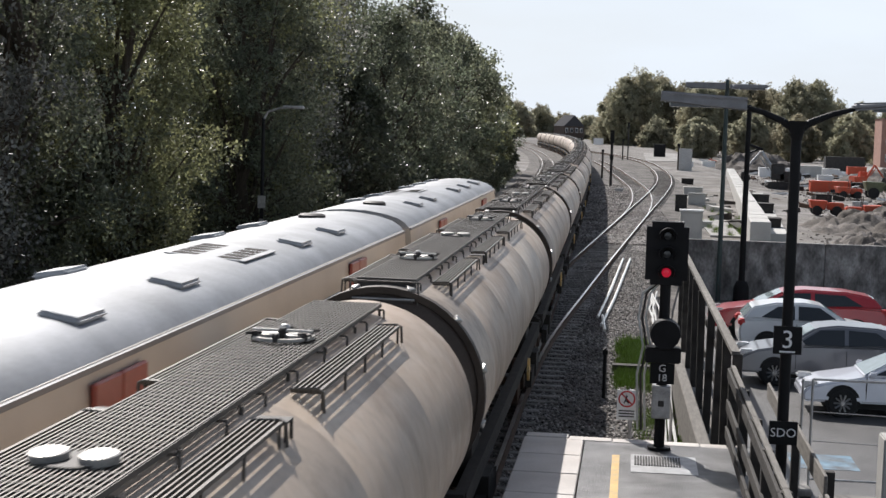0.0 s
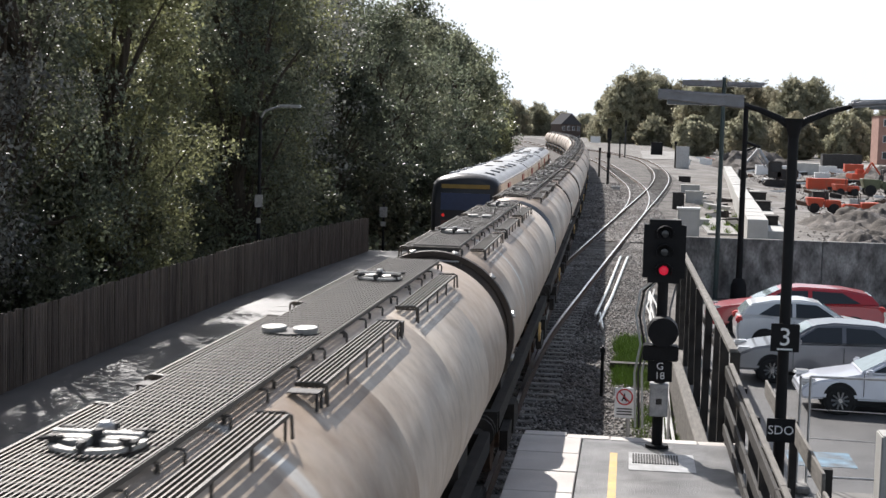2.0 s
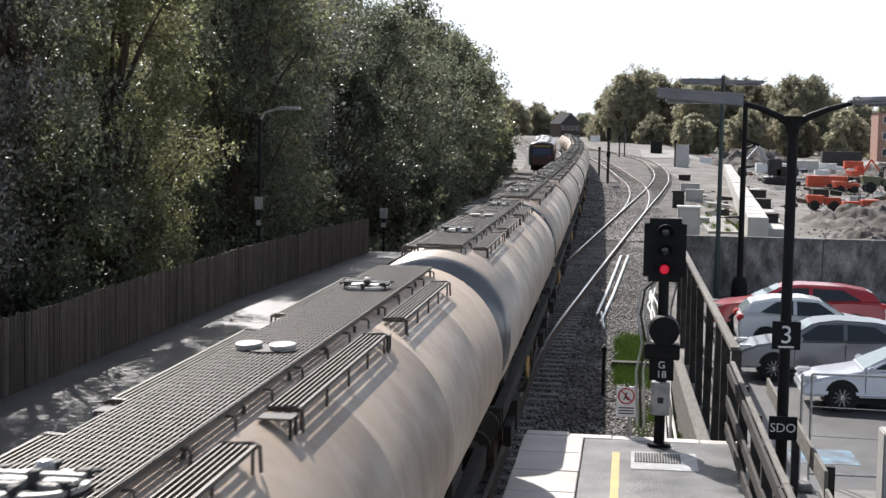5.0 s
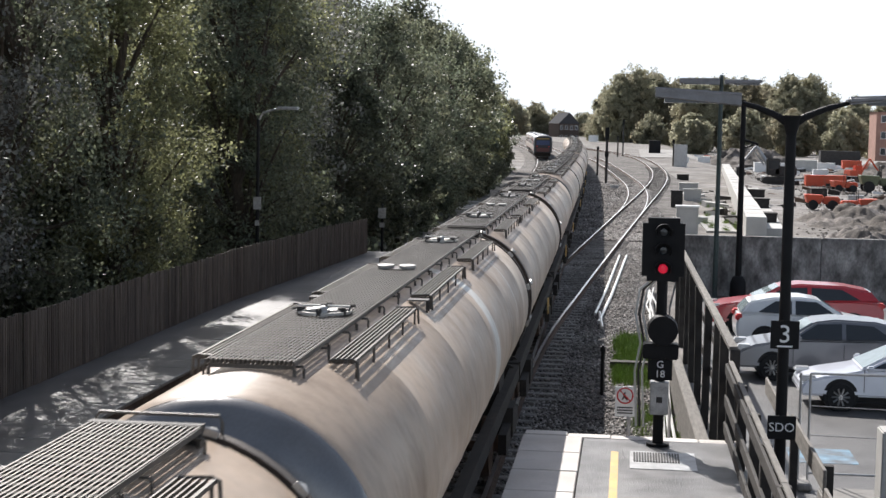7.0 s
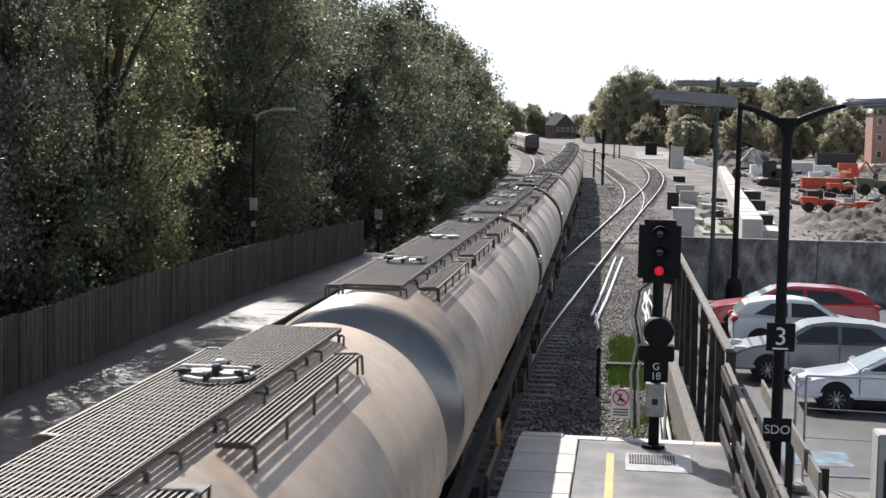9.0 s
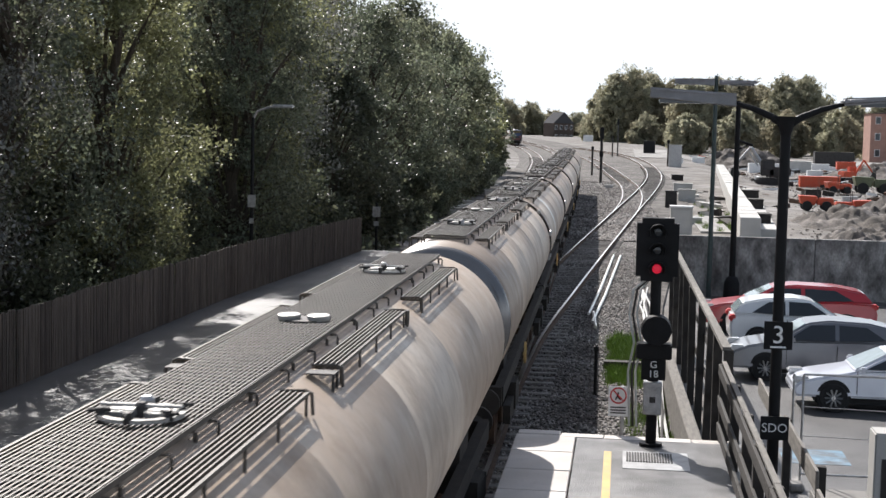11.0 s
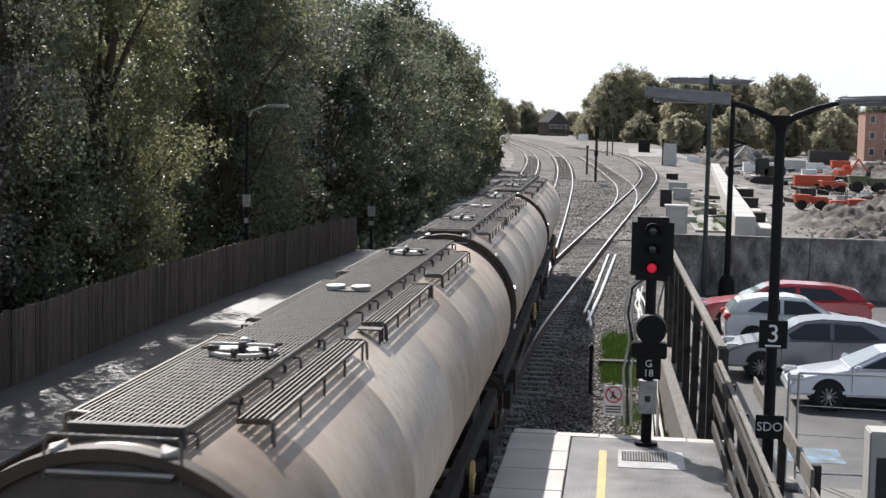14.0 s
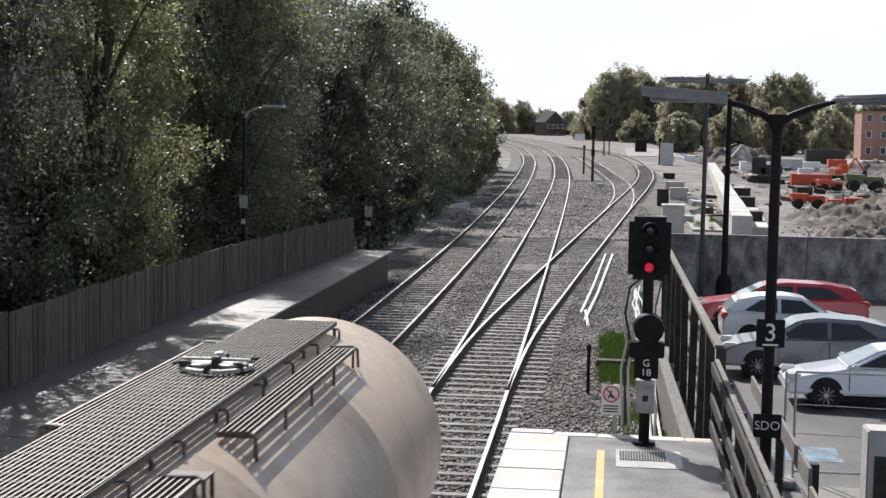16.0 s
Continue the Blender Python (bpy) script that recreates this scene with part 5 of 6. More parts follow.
    for s in (-1, 1):
        bm = bmesh.new()
        bm_box(bm, -0.02, 0.34, s * 0.62 - 0.16, s * 0.62 + 0.16, 0.62 if kind == "coupe" else 0.7, 0.74 if kind == "coupe" else 0.84)
        bevel(bm, 0.04, 2)
        part("headlamp", bm, M_LAMPGLASS, c, "clear headlamp", m=Matrix.Translation((L - 0.03, 0, 0)) @ Matrix.Diagonal((-1, 1, 1, 1)) if rear_first else pose(0.03, 0, 0), smooth=True)
        bm = bmesh.new()
        bm_box(bm, L - 0.2, L + 0.015, s * 0.66 - 0.17, s * 0.66 + 0.17, 0.82, 1.0)
        bevel(bm, 0.04, 2)
        part("tail_lamp", bm, M_SIGNRED, c, "red tail lamp", m=Matrix.Translation((L, 0, 0)) @ Matrix.Diagonal((-1, 1, 1, 1)) if rear_first else pose(0, 0, 0), smooth=True)
        bm = bmesh.new()
        xm = L - 1.45 if rear_first else 1.45
        bm_box(bm, xm - 0.08, xm + 0.08, s * 0.96 - 0.09, s * 0.96 + 0.09, 0.98 if kind != "coupe" else 0.9, 1.12 if kind != "coupe" else 1.02)
        bevel(bm, 0.035, 2)
        part("mirror", bm, paint, c, smooth=True)
        for xd in (1.35, 2.55):
            bm = bmesh.new()
            xx = L - xd if rear_first else xd
            bm_box(bm, xx - 0.006, xx + 0.006, s * (W_ - 0.005) - 0.004, s * (W_ - 0.005) + 0.004, 0.42, 0.92)
            part("door_seam", bm, M_TYRE, c)
    bm = bmesh.new()
    bm_box(bm, 0.5, L - 0.5, -0.7, 0.7, 0.18, 0.36)
    part("floor_pan", bm, M_TYRE, c)
    return c


def paint(name, col, metal=0.0):
    m = mat(name, col, 0.28, metal, var=0.04, scale=3, fine=200, bump=0.02)
    m.node_tree.nodes["Principled BSDF"].inputs["Coat Weight"].default_value = 0.6
    return m


M_TYRE = mat("tyre_rubber", (0.02, 0.02, 0.02), 0.85, var=0.2)
M_ALLOY = mat("alloy", (0.5, 0.5, 0.5), 0.3, 0.9, var=0.1)
# The sky's reflection is painted into the screen colour as pale teal.
M_SKYSCREEN = mat("sky_tone_glass", (0.28, 0.34, 0.35), 0.05, var=0.1, bump=0)
M_LAMPGLASS = mat("lamp_glass", (0.7, 0.7, 0.7), 0.1, 0.3, var=0.2, scale=12, bump=0)
P_GREY, P_SILVER, P_WHITE, P_RED = paint("grey_car_paint", (0.16, 0.165, 0.18), 0.4), paint("silver_car_paint", (0.62, 0.64, 0.70), 0.2), paint("white_car_paint", (0.75, 0.77, 0.78)), paint("red_car_paint", (0.42, 0.02, 0.03))
build_car("hatchback_car", P_GREY, "metallic grey hatchback parked in a bay", 4.3, 1.5, pose(2.72, 38.2, -0.75), "hatch")
build_car("coupe_car", P_SILVER, "silver-white coupe parked beside the station fence", 4.3, 1.36, pose(3.82, 34.3, -0.75), "coupe")
build_car("white_hatchback", P_WHITE, "white hatchback parked tail towards the fence", 4.1, 1.5, pose(3.05, 43.2, -0.75), "hatch", True)
build_car("red_car", P_RED, "bright red estate car parked by the wall", 4.4, 1.5, pose(2.45, 47.0, -0.75) @ Matrix.Diagonal((1.18, 1, 1, 1)), "hatch")

# ---- mesh panel and cabinet in the car park ----
h_ = thing("mesh_panel", pose(2.98, 26.0, -0.75), "grey steel temporary fence panel", "fence panel")
bm = bmesh.new()
for a, b in (((0, 0, 0), (0, 0, 1.95)), ((0.16, 0, 0), (0.16, 0, 1.95)), ((0.16, 0, 1.95), (3.4, 0, 1.95)), ((0.16, 0, 0.25), (3.4, 0, 0.25)), ((3.4, 0, 0), (3.4, 0, 1.95))):
    bm_rod(bm, a, b, 0.021, 8)
part("frame", bm, M_GALV, h_)
for z in (0.9, 1.4):
    bm = bmesh.new()
    bm_rod(bm, (0.16, 0, z), (3.4, 0, z - 0.06), 0.008, 5)
    part("wire", bm, M_GALV, h_)
for x in (0.08, 3.4):
    bm = bmesh.new()
    bm_box(bm, x - 0.12, x + 0.12, -0.35, 0.35, 0, 0.14)
    bevel(bm, 0.03, 1)
    part("foot", bm, M_CONC, h_, "concrete foot")
c_ = thing("utility_cabinet", pose(3.82, 21.0, -0.75), "pale grey utility cabinet with dark front", "cabinet")
box_part("body", -0.3, 0.6, 0, 0.5, 0, 1.95, M_PALECONC, c_, bev=0.02)
box_part("door", -0.2, 0.5, -0.015, 0.0, 0.1, 1.6, M_DARKMETAL, c_, "dark door")
c_ = thing("concrete_kerb", pose(3.2, 23.9, -0.75), "pale concrete kerb block on the asphalt", "kerb")
box_part("block", 0, 2.2, -1.2, 1.2, 0, 0.22, M_YARDROAD, c_, bev=0.03)


# ---- yard beyond the wall ----
M_ORANGE = mat("orange_plant_paint", (0.66, 0.085, 0.03), 0.5, var=0.12, scale=2, dirt=(0.2, 0.1, 0.06), dirt_scale=2, dirt_amt=0.4)
M_PLANTGREEN = mat("green_plant_paint", (0.12, 0.135, 0.07), 0.5, var=0.15)
M_RUBBLE = mat("rubble", (0.095, 0.082, 0.07), 0.95, var=0.45, scale=1.2, fine=9, bump=1.0, dirt=(0.2, 0.18, 0.165), dirt_scale=0.5, dirt_amt=0.7)
M_BUILDING = mat("red_brick", (0.36, 0.21, 0.165), 0.85, var=0.15, scale=1, fine=20)
M_SLATE = mat("slate_roof", (0.07, 0.07, 0.075), 0.9, spec=0.1, var=0.15)


def box_thing(name, x, y, w, d, h, m_, label, cat, z=-0.28, lid=None):
    t_ = thing(name, pose(x, y, z), label, cat)
    box_part("body", -w / 2, w / 2, -d / 2, d / 2, 0, h, m_, t_, bev=0.03)
    box_part("lid", -w / 2 - 0.04, w / 2 + 0.04, -d / 2 - 0.04, d / 2 + 0.04, h, h + 0.08, lid or m_, t_)
    box_part("door", -w * 0.4, w * 0.4, -d / 2 - 0.02, -d / 2, h * 0.08, h * 0.92, m_, t_)
    return t_


box_thing("equipment_cabinet", 3.0, 78, 1.1, 0.8, 1.7, M_PALECONC, "pale grey lineside equipment cabinet on the ground", "cabinet", lid=M_WHITE)
box_thing("equipment_cabinet", 2.3, 74, 0.35, 0.5, 1.3, M_PALECONC, "narrow pale lineside cabinet on the ground", "cabinet")
box_thing("equipment_cabinet", 6.9, 208, 1.7, 1.2, 2.9, M_GALV, "tall grey lineside cabinet beside the yard road", "cabinet")
box_thing("equipment_cabinet", 3.4, 108, 0.8, 0.6, 1.2, M_DARKMETAL, "small dark lineside cabinet", "cabinet")
box_thing("equipment_cabinet", 4.9, 118, 1.3, 0.6, 0.9, M_PALECONC, "low pale lineside cabinet in grass", "cabinet")
box_thing("dark_container", 4.9, 300, 2.2, 4, 2.4, M_BLACK, "dark rounded store container in the yard", "container")
box_thing("white_van", -10.0, 430, 2.7, 2.4, 1.7, M_WHITE, "white van parked beside the tracks far off", "van", z=2.2)


def white_wall(x0, y0, x1, y1, h, w, label, blocks):
    """Pale retaining wall units along a line."""
    t_ = thing("concrete_trough_wall", pose(0, 0, 0), label, "low wall", kind="structure")
    d = Vector((x1 - x0, y1 - y0, 0))
    n_ = blocks
    bm = bmesh.new()
    ln = d.length / n_
    bm_box(bm, -w / 2, w / 2, 0, ln - 0.05, -0.28, h)
    bevel(bm, 0.03, 1)
    rz = -math.degrees(math.atan2(d.x, d.y))
    me = None
    for i in range(n_):
        p = Vector((x0, y0, 0)) + d * (i / n_)
        m = pose(p.x, p.y, random.uniform(-0.03, 0.03), 0, 0, rz)
        if me is None:
            me = part("unit", bm, M_PALECONC, t_, m=m).data
        else:
            shared("unit", me, t_, m)


white_wall(6.3, 76, 12.7, 205, 1.15, 1.0, "long pale concrete wall across the yard", 36)
white_wall(7.6, 80, 11.2, 140, 0.35, 0.9, "low pale concrete plinth with gaps", 8)
for x, y in ((7.4, 86), (8.5, 103), (9.4, 117)):
    box_thing("timber_stack", x, y, 1.5, 1.6, 0.75, M_DARKTIMBER, "dark timber block stack on the plinth", "timber stack", 0.0)
tagged(box_part("concrete_slab", 4.3, 6.0, 84, 100, -0.28, -0.1, M_YARDROAD), "pale concrete slab in the yard", "slab", kind="structure")
bm = bmesh.new()
_cols = [2, 9, 10, 11, 12, 13, 14, 15, 16, 60]
_grid = [[bm.verts.new((x, y, -0.2 + ground_rise(x, y))) for x in _cols] for y in range(260, 341, 8)]
for _a, _b in zip(_grid, _grid[1:]):
    for _i in range(len(_cols) - 1):
        bm.faces.new((_a[_i], _a[_i + 1], _b[_i + 1], _b[_i]))
tagged(part("yard_road", bm, M_YARDROAD), "pale dusty concrete yard road", "road", kind="structure")


def build_excavator(x, y, m_body, m_arm, rz, label, s=1.0):
    e = thing("excavator", pose(x, y, -0.28, 0, 0, rz), label, "excavator", "plant in the yard")
    for q in (-1, 1):
        bm = bmesh.new()
        extrude_profile(bm, [(-1.7 * s, 0.35 * s), (-1.4 * s, 0), (1.4 * s, 0), (1.7 * s, 0.35 * s), (1.4 * s, 0.75 * s), (-1.4 * s, 0.75 * s)], q * 0.95 * s - 0.25 * s, q * 0.95 * s + 0.25 * s)
        part("track", bm, M_DARKMETAL, e, "dark crawler track")
    bm = bmesh.new()
    bm_box(bm, -0.4 * s, 1.9 * s, -1.2 * s, 1.2 * s, 0.9 * s, 1.9 * s)
    bevel(bm, 0.12 * s, 2)
    part("housing", bm, m_body, e)
    bm = bmesh.new()
    bm_box(bm, -1.2 * s, 0.2 * s, -1.2 * s, -0.2 * s, 0.95 * s, 2.7 * s)
    bevel(bm, 0.1 * s, 2)
    cb = part("cab", bm, m_body, e)
    box_part("window", -1.0 * s, 0.05 * s, -1.22 * s, -1.19 * s, 1.6 * s, 2.5 * s, M_GLASS, cb)
    bm = bmesh.new()
    bm_rod(bm, (-0.6 * s, 0.3 * s, 1.5 * s), (-2.2 * s, 0.3 * s, 3.9 * s), 0.24 * s, 8, 0.18 * s)
    part("boom", bm, m_arm, e)
    bm = bmesh.new()
    bm_rod(bm, (-2.2 * s, 0.3 * s, 3.9 * s), (-3.9 * s, 0.3 * s, 1.8 * s), 0.17 * s, 8, 0.14 * s)
    bm_rod(bm, (-1.4 * s, 0.3 * s, 2.0 * s), (-2.4 * s, 0.3 * s, 3.4 * s), 0.08 * s, 6)
    part("dipper", bm, m_arm, e)
    bm = bmesh.new()
    extrude_profile(bm, [(-4.2 * s, 1.7 * s), (-3.6 * s, 1.8 * s), (-3.2 * s, 1.0 * s), (-3.7 * s, 0.5 * s), (-4.3 * s, 0.9 * s)], -0.3 * s, 0.9 * s)
    part("bucket", bm, M_DARKMETAL, e, "steel bucket")


def build_dumper(x, y, m_, label, rz=0, s=1.0):
    d = thing("dumper", pose(x, y, -0.2, 0, 0, rz), label, "dumper", "plant in the yard")
    bm = bmesh.new()
    extrude_profile(bm, [(-1.3 * s, 0.6 * s), (-1.5 * s, 1.35 * s), (0.1 * s, 1.3 * s), (-0.1 * s, 0.5 * s)], -0.8 * s, 0.8 * s)
    bevel(bm, 0.05 * s, 1)
    part("skip", bm, m_, d)
    bm = bmesh.new()
    bm_box(bm, 0.1 * s, 1.6 * s, -0.6 * s, 0.6 * s, 0.5 * s, 1.15 * s)
    bevel(bm, 0.1 * s, 2)
    part("engine_cover", bm, m_, d)
    bm = bmesh.new()
    bm_rod(bm, (0.2 * s, -0.5 * s, 1.1 * s), (0.2 * s, -0.5 * s, 2.1 * s), 0.04 * s, 6)
    bm_rod(bm, (0.2 * s, 0.5 * s, 1.1 * s), (0.2 * s, 0.5 * s, 2.1 * s), 0.04 * s, 6)
    bm_rod(bm, (0.2 * s, -0.5 * s, 2.1 * s), (0.2 * s, 0.5 * s, 2.1 * s), 0.04 * s, 6)
    part("roll_bar", bm, M_DARKMETAL, d)
    for wx in (-0.8, 0.95):
        for q in (-1, 1):
            bm = bmesh.new()
            bm_rod(bm, (wx * s, q * 0.62 * s, 0.42 * s), (wx * s, q * 0.95 * s, 0.42 * s), 0.45 * s, 18)
            part("wheel", bm, M_TYRE, d)


build_excavator(16.3, 172, M_DARKMETAL, M_GALV, 0, "grey crawler excavator with raised arm in yard", 1.05)
build_excavator(27.5, 190, M_ORANGE, M_ORANGE, 200, "orange crawler excavator in the building yard", 0.7)
build_dumper(13.9, 113, M_ORANGE, "orange-red site dumper on rubble", 0, 0.8)
build_dumper(15.9, 108, M_ORANGE, "orange-red site dumper parked on rubble", 180, 0.8)
build_dumper(20.5, 150, M_ORANGE, "orange-red site dumper further off", 10, 0.8)
build_dumper(24.0, 152, M_PLANTGREEN, "yellow-green site dumper in the yard", 0, 1.2)
box_thing("site_skip", 21.0, 168, 4.2, 1.8, 1.1, M_ORANGE, "long orange-red skip in the yard", "skip")
box_thing("site_hut", 38, 285, 7, 3, 2.6, M_DARKMETAL, "dark blue-grey site hut", "hut")
box_thing("site_hut", 20.5, 225, 5, 2.4, 1.3, M_WHITE, "white sheeted stack in the yard", "stack")
box_thing("site_hut", 26, 235, 4, 2.4, 1.6, M_PALECONC, "pale stack of panels in yard", "stack")
for i_, (x, y, w_, c_) in enumerate([(30, 240, 2.6, M_WHITE), (33, 215, 2, M_DARKMETAL), (25, 205, 2, M_WHITE), (19, 196, 1.6, M_DARKTIMBER), (29, 168, 1.8, M_WHITE), (12, 250, 2, M_WHITE), (15, 262, 3, M_DARKMETAL), (22, 275, 3, M_ORANGE),
                                     (17, 140, 1.4, M_DARKTIMBER), (18.5, 128, 1.2, M_GALV), (8.0, 230, 1.6, M_WHITE), (5.6, 160, 1.2, M_DARKTIMBER), (4.4, 92, 0.7, M_GALV), (5.2, 134, 1.6, M_PALECONC), (36, 255, 3, M_ORANGE)]):
    box_thing("material_stack", x, y, w_, w_ * 0.6, w_ * 0.45, c_, "small stack of building material on the ground", "material stack")


def mound(name, x, y, rx, ry, h, m_, label, seed, cat="mound"):
    """A heap with a lumpy surface."""
    bm = bmesh.new()
    n1, n2 = 90, 34
    rings = []
    for j in range(n2 + 1):
        r = 1 - j / n2
        ring = []
        for i in range(n1):
            a = 2 * math.pi * i / n1
            k = 1 + 0.25 * noise.noise(Vector((math.cos(a) * 1.7 + seed, math.sin(a) * 1.7, 0)))
            px, py = math.cos(a) * r * rx * k, math.sin(a) * r * ry * k
            pz = h * (1 - r ** 1.7) * (1 + 0.5 * noise.noise(Vector((px * 0.7 + seed, py * 0.7, 3)))) + (0.4 * noise.noise(Vector((px * 1.1, py * 1.1 + seed, 1))) + 0.25 * noise.noise(Vector((px * 2.7, py * 2.7 + seed, 5)))) * min(1, (1 - r) * 5)
            ring.append(bm.verts.new((px, py, pz if j else -0.1)))
        rings.append(ring)
    for a, b in zip(rings, rings[1:]):
        for i in range(n1):
            bm.faces.new((a[i], a[(i + 1) % n1], b[(i + 1) % n1], b[i]))
    bm.faces.new(rings[-1])
    o = part(name, bm, m_, m=pose(x, y, -0.28), smooth=True)
    tagged(o, label, cat, kind="stuff")


mound("rubble_heap", 14.5, 96, 4.5, 8, 1.0, M_RUBBLE, "dark lumpy heap of earth and rubble", 1)
mound("rubble_heap", 20, 104, 6, 9, 1.4, M_RUBBLE, "dark lumpy heap of earth and rubble", 2)
mound("rubble_heap", 12.5, 80, 3, 5, 0.7, M_RUBBLE, "low heap of broken concrete", 3)
mound("rubble_heap", 20, 260, 8, 10, 3.0, M_RUBBLE, "grey-brown earth heap in the yard", 4)
mound("rubble_heap", 34, 200, 9, 12, 2.0, M_RUBBLE, "grey-brown earth heap in the yard", 5)
mound("rubble_heap", 3, 270, 9, 30, 0.9, M_RUBBLE, "long low brown earth bank beside the tracks", 6)


def scatter(name, n, fx, y0, y1, z, size, m_, label, seed, cat, flat=0.7, rising=False):
    """Loose stones: small uneven octahedra, one mesh."""
    rng = np.random.default_rng(seed)
    u = rng.uniform(0, 1, n)
    y = y0 + (y1 - y0) * u ** 1.5
    x = np.array([fx(q, rng.uniform()) for q in y])
    s = size * rng.uniform(0.55, 1.4, n)
    base_ = np.array([(1, 0, 0), (0, 1, 0), (-1, 0, 0), (0, -1, 0), (0, 0, 1), (0, 0, -1)], float)
    v = base_[None] * s[:, None, None] * rng.uniform(0.6, 1.3, (n, 6, 1))
    v[:, :, 2] *= flat
    a = rng.uniform(0, 6.28, n)
    ca, sa = np.cos(a)[:, None], np.sin(a)[:, None]
    vx, vy = v[:, :, 0] * ca - v[:, :, 1] * sa, v[:, :, 0] * sa + v[:, :, 1] * ca
    v[:, :, 0], v[:, :, 1] = vx + x[:, None], vy + y[:, None]
    v[:, :, 2] += z + rng.uniform(0, size * 0.5, n)[:, None]
    if rising:
        v[:, :, 2] += np.array([rise(q) for q in y])[:, None]
    tri = np.array([(0, 1, 4), (1, 2, 4), (2, 3, 4), (3, 0, 4), (1, 0, 5), (2, 1, 5), (3, 2, 5), (0, 3, 5)])
    idx = (tri[None] + (np.arange(n) * 6)[:, None, None]).reshape(-1).astype(np.int32)
    me = bpy.data.meshes.new(name)
    me.vertices.add(6 * n)
    me.vertices.foreach_set("co", v.reshape(-1))
    me.loops.add(len(idx))
    me.loops.foreach_set("vertex_index", idx)
    me.polygons.add(len(idx) // 3)
    me.polygons.foreach_set("loop_start", np.arange(0, len(idx), 3, dtype=np.int32))
    me.update(calc_edges=True)
    me.materials.append(m_)
    tagged(new(name, me), label, cat, kind="stuff")


M_STONE = mat("ballast_stone", (0.29, 0.27, 0.25), 0.8, var=0.2, scale=20, bump=0.2, island=0.8, dirt=(0.12, 0.10, 0.09), dirt_scale=0.4, dirt_amt=0.7)
scatter("ballast_stones", 75000, lambda y, u: -8.0 + 8.9 * u, 19, 75, -0.195, 0.036, M_STONE, "loose grey-brown ballast stones between the tracks", 11, "ballast")
scatter("ballast_stones", 34000, lambda y, u: on_line("A", y) - 2.4 + (on_line("B", y) + 8.5 - on_line("A", y)) * u, 75, 150, -0.195, 0.075, M_STONE, "coarse grey-brown ballast stones further along the tracks", 13, "ballast", rising=True)
scatter("rubble_pieces", 5000, lambda y, u: 9 + 26 * u, 62, 230, -0.24, 0.09, M_RUBBLE, "broken concrete and stones over the yard", 12, "rubble")

def clutter(name, n, x0, x1, y0, y1, m_, label, seed):
    """Planks, sheets and offcuts lying about, one mesh."""
    rng = np.random.default_rng(seed)
    bm = bmesh.new()
    for _ in range(n):
        ln, wd, ht = rng.uniform(0.4, 2.6), rng.uniform(0.15, 0.8), rng.uniform(0.08, 0.5)
        bm_box(bm, -ln / 2, ln / 2, -wd / 2, wd / 2, 0, ht, pose(rng.uniform(x0, x1), rng.uniform(y0, y1), -0.28, rng.uniform(-8, 8), rng.uniform(-12, 12), rng.uniform(0, 180)))
    tagged(part(name, bm, m_), label, "clutter", kind="stuff")


clutter("yard_clutter", 45, 14, 45, 140, 280, M_WHITE, "white sheets and offcuts strewn about the yard", 31)
clutter("yard_clutter", 140, 10, 48, 110, 290, M_DARKTIMBER, "dark timbers and scrap strewn about the yard", 32)
clutter("yard_clutter", 90, 11, 48, 120, 280, M_RUST, "rusty steel scrap strewn about the yard", 33)
clutter("yard_clutter", 24, 5.4, 7.0, 90, 200, M_PALECONC, "pale concrete covers and troughs beside the line", 34)
clutter("yard_clutter", 40, 5.4, 8, 90, 240, M_DARKTIMBER, "dark timbers lying beside the line", 35)
clutter("yard_clutter", 26, -12.5, -9.5, 80, 260, M_PALECONC, "pale concrete troughs along the line side", 36)
clutter("yard_clutter", 40, -2, 45, 270, 400, M_ORANGE, "orange barriers and stacks far across the yard", 37)
clutter("yard_clutter", 60, -4, 45, 260, 400, M_WHITE, "white stacks far across the yard", 38)

# grass by the platform end
rng_ = np.random.default_rng(5)
M_GRASS = mat("grass_blade", (0.14, 0.22, 0.03), 0.6, var=0.2, bump=0, island=0.4)


def tuft_field(name, n, x0, x1, y0, y1, z, h, label):
    k = max(6, n // 120)     # ragged clumps
    own = rng_.integers(0, k, n)
    cx, cy = rng_.uniform(x0, x1, k), rng_.uniform(y0, y1, k)
    c = np.stack([cx[own] + rng_.normal(size=n) * 0.07, cy[own] + rng_.normal(size=n) * 0.35, np.full(n, z)], 1)
    a = rng_.uniform(0, 6.28, n)
    hh = h * rng_.uniform(0.5, 1.3, n)
    d = np.stack([np.cos(a), np.sin(a), np.zeros(n)], 1) * 0.012
    lean = np.stack([rng_.normal(size=n), rng_.normal(size=n), np.zeros(n)], 1) * (hh * 0.35)[:, None]
    up = np.stack([np.zeros(n), np.zeros(n), hh], 1)
    v = np.stack([c - d, c + d, c + up + lean], 1)
    me = bpy.data.meshes.new(name)
    me.vertices.add(3 * n)
    me.vertices.foreach_set("co", v.reshape(-1))
    me.loops.add(3 * n)
    me.loops.foreach_set("vertex_index", np.arange(3 * n, dtype=np.int32))
    me.polygons.add(n)
    me.polygons.foreach_set("loop_start", np.arange(0, 3 * n, 3, dtype=np.int32))
    me.update(calc_edges=True)
    me.materials.append(M_GRASS)
    tagged(new(name, me), label, "grass", kind="stuff")


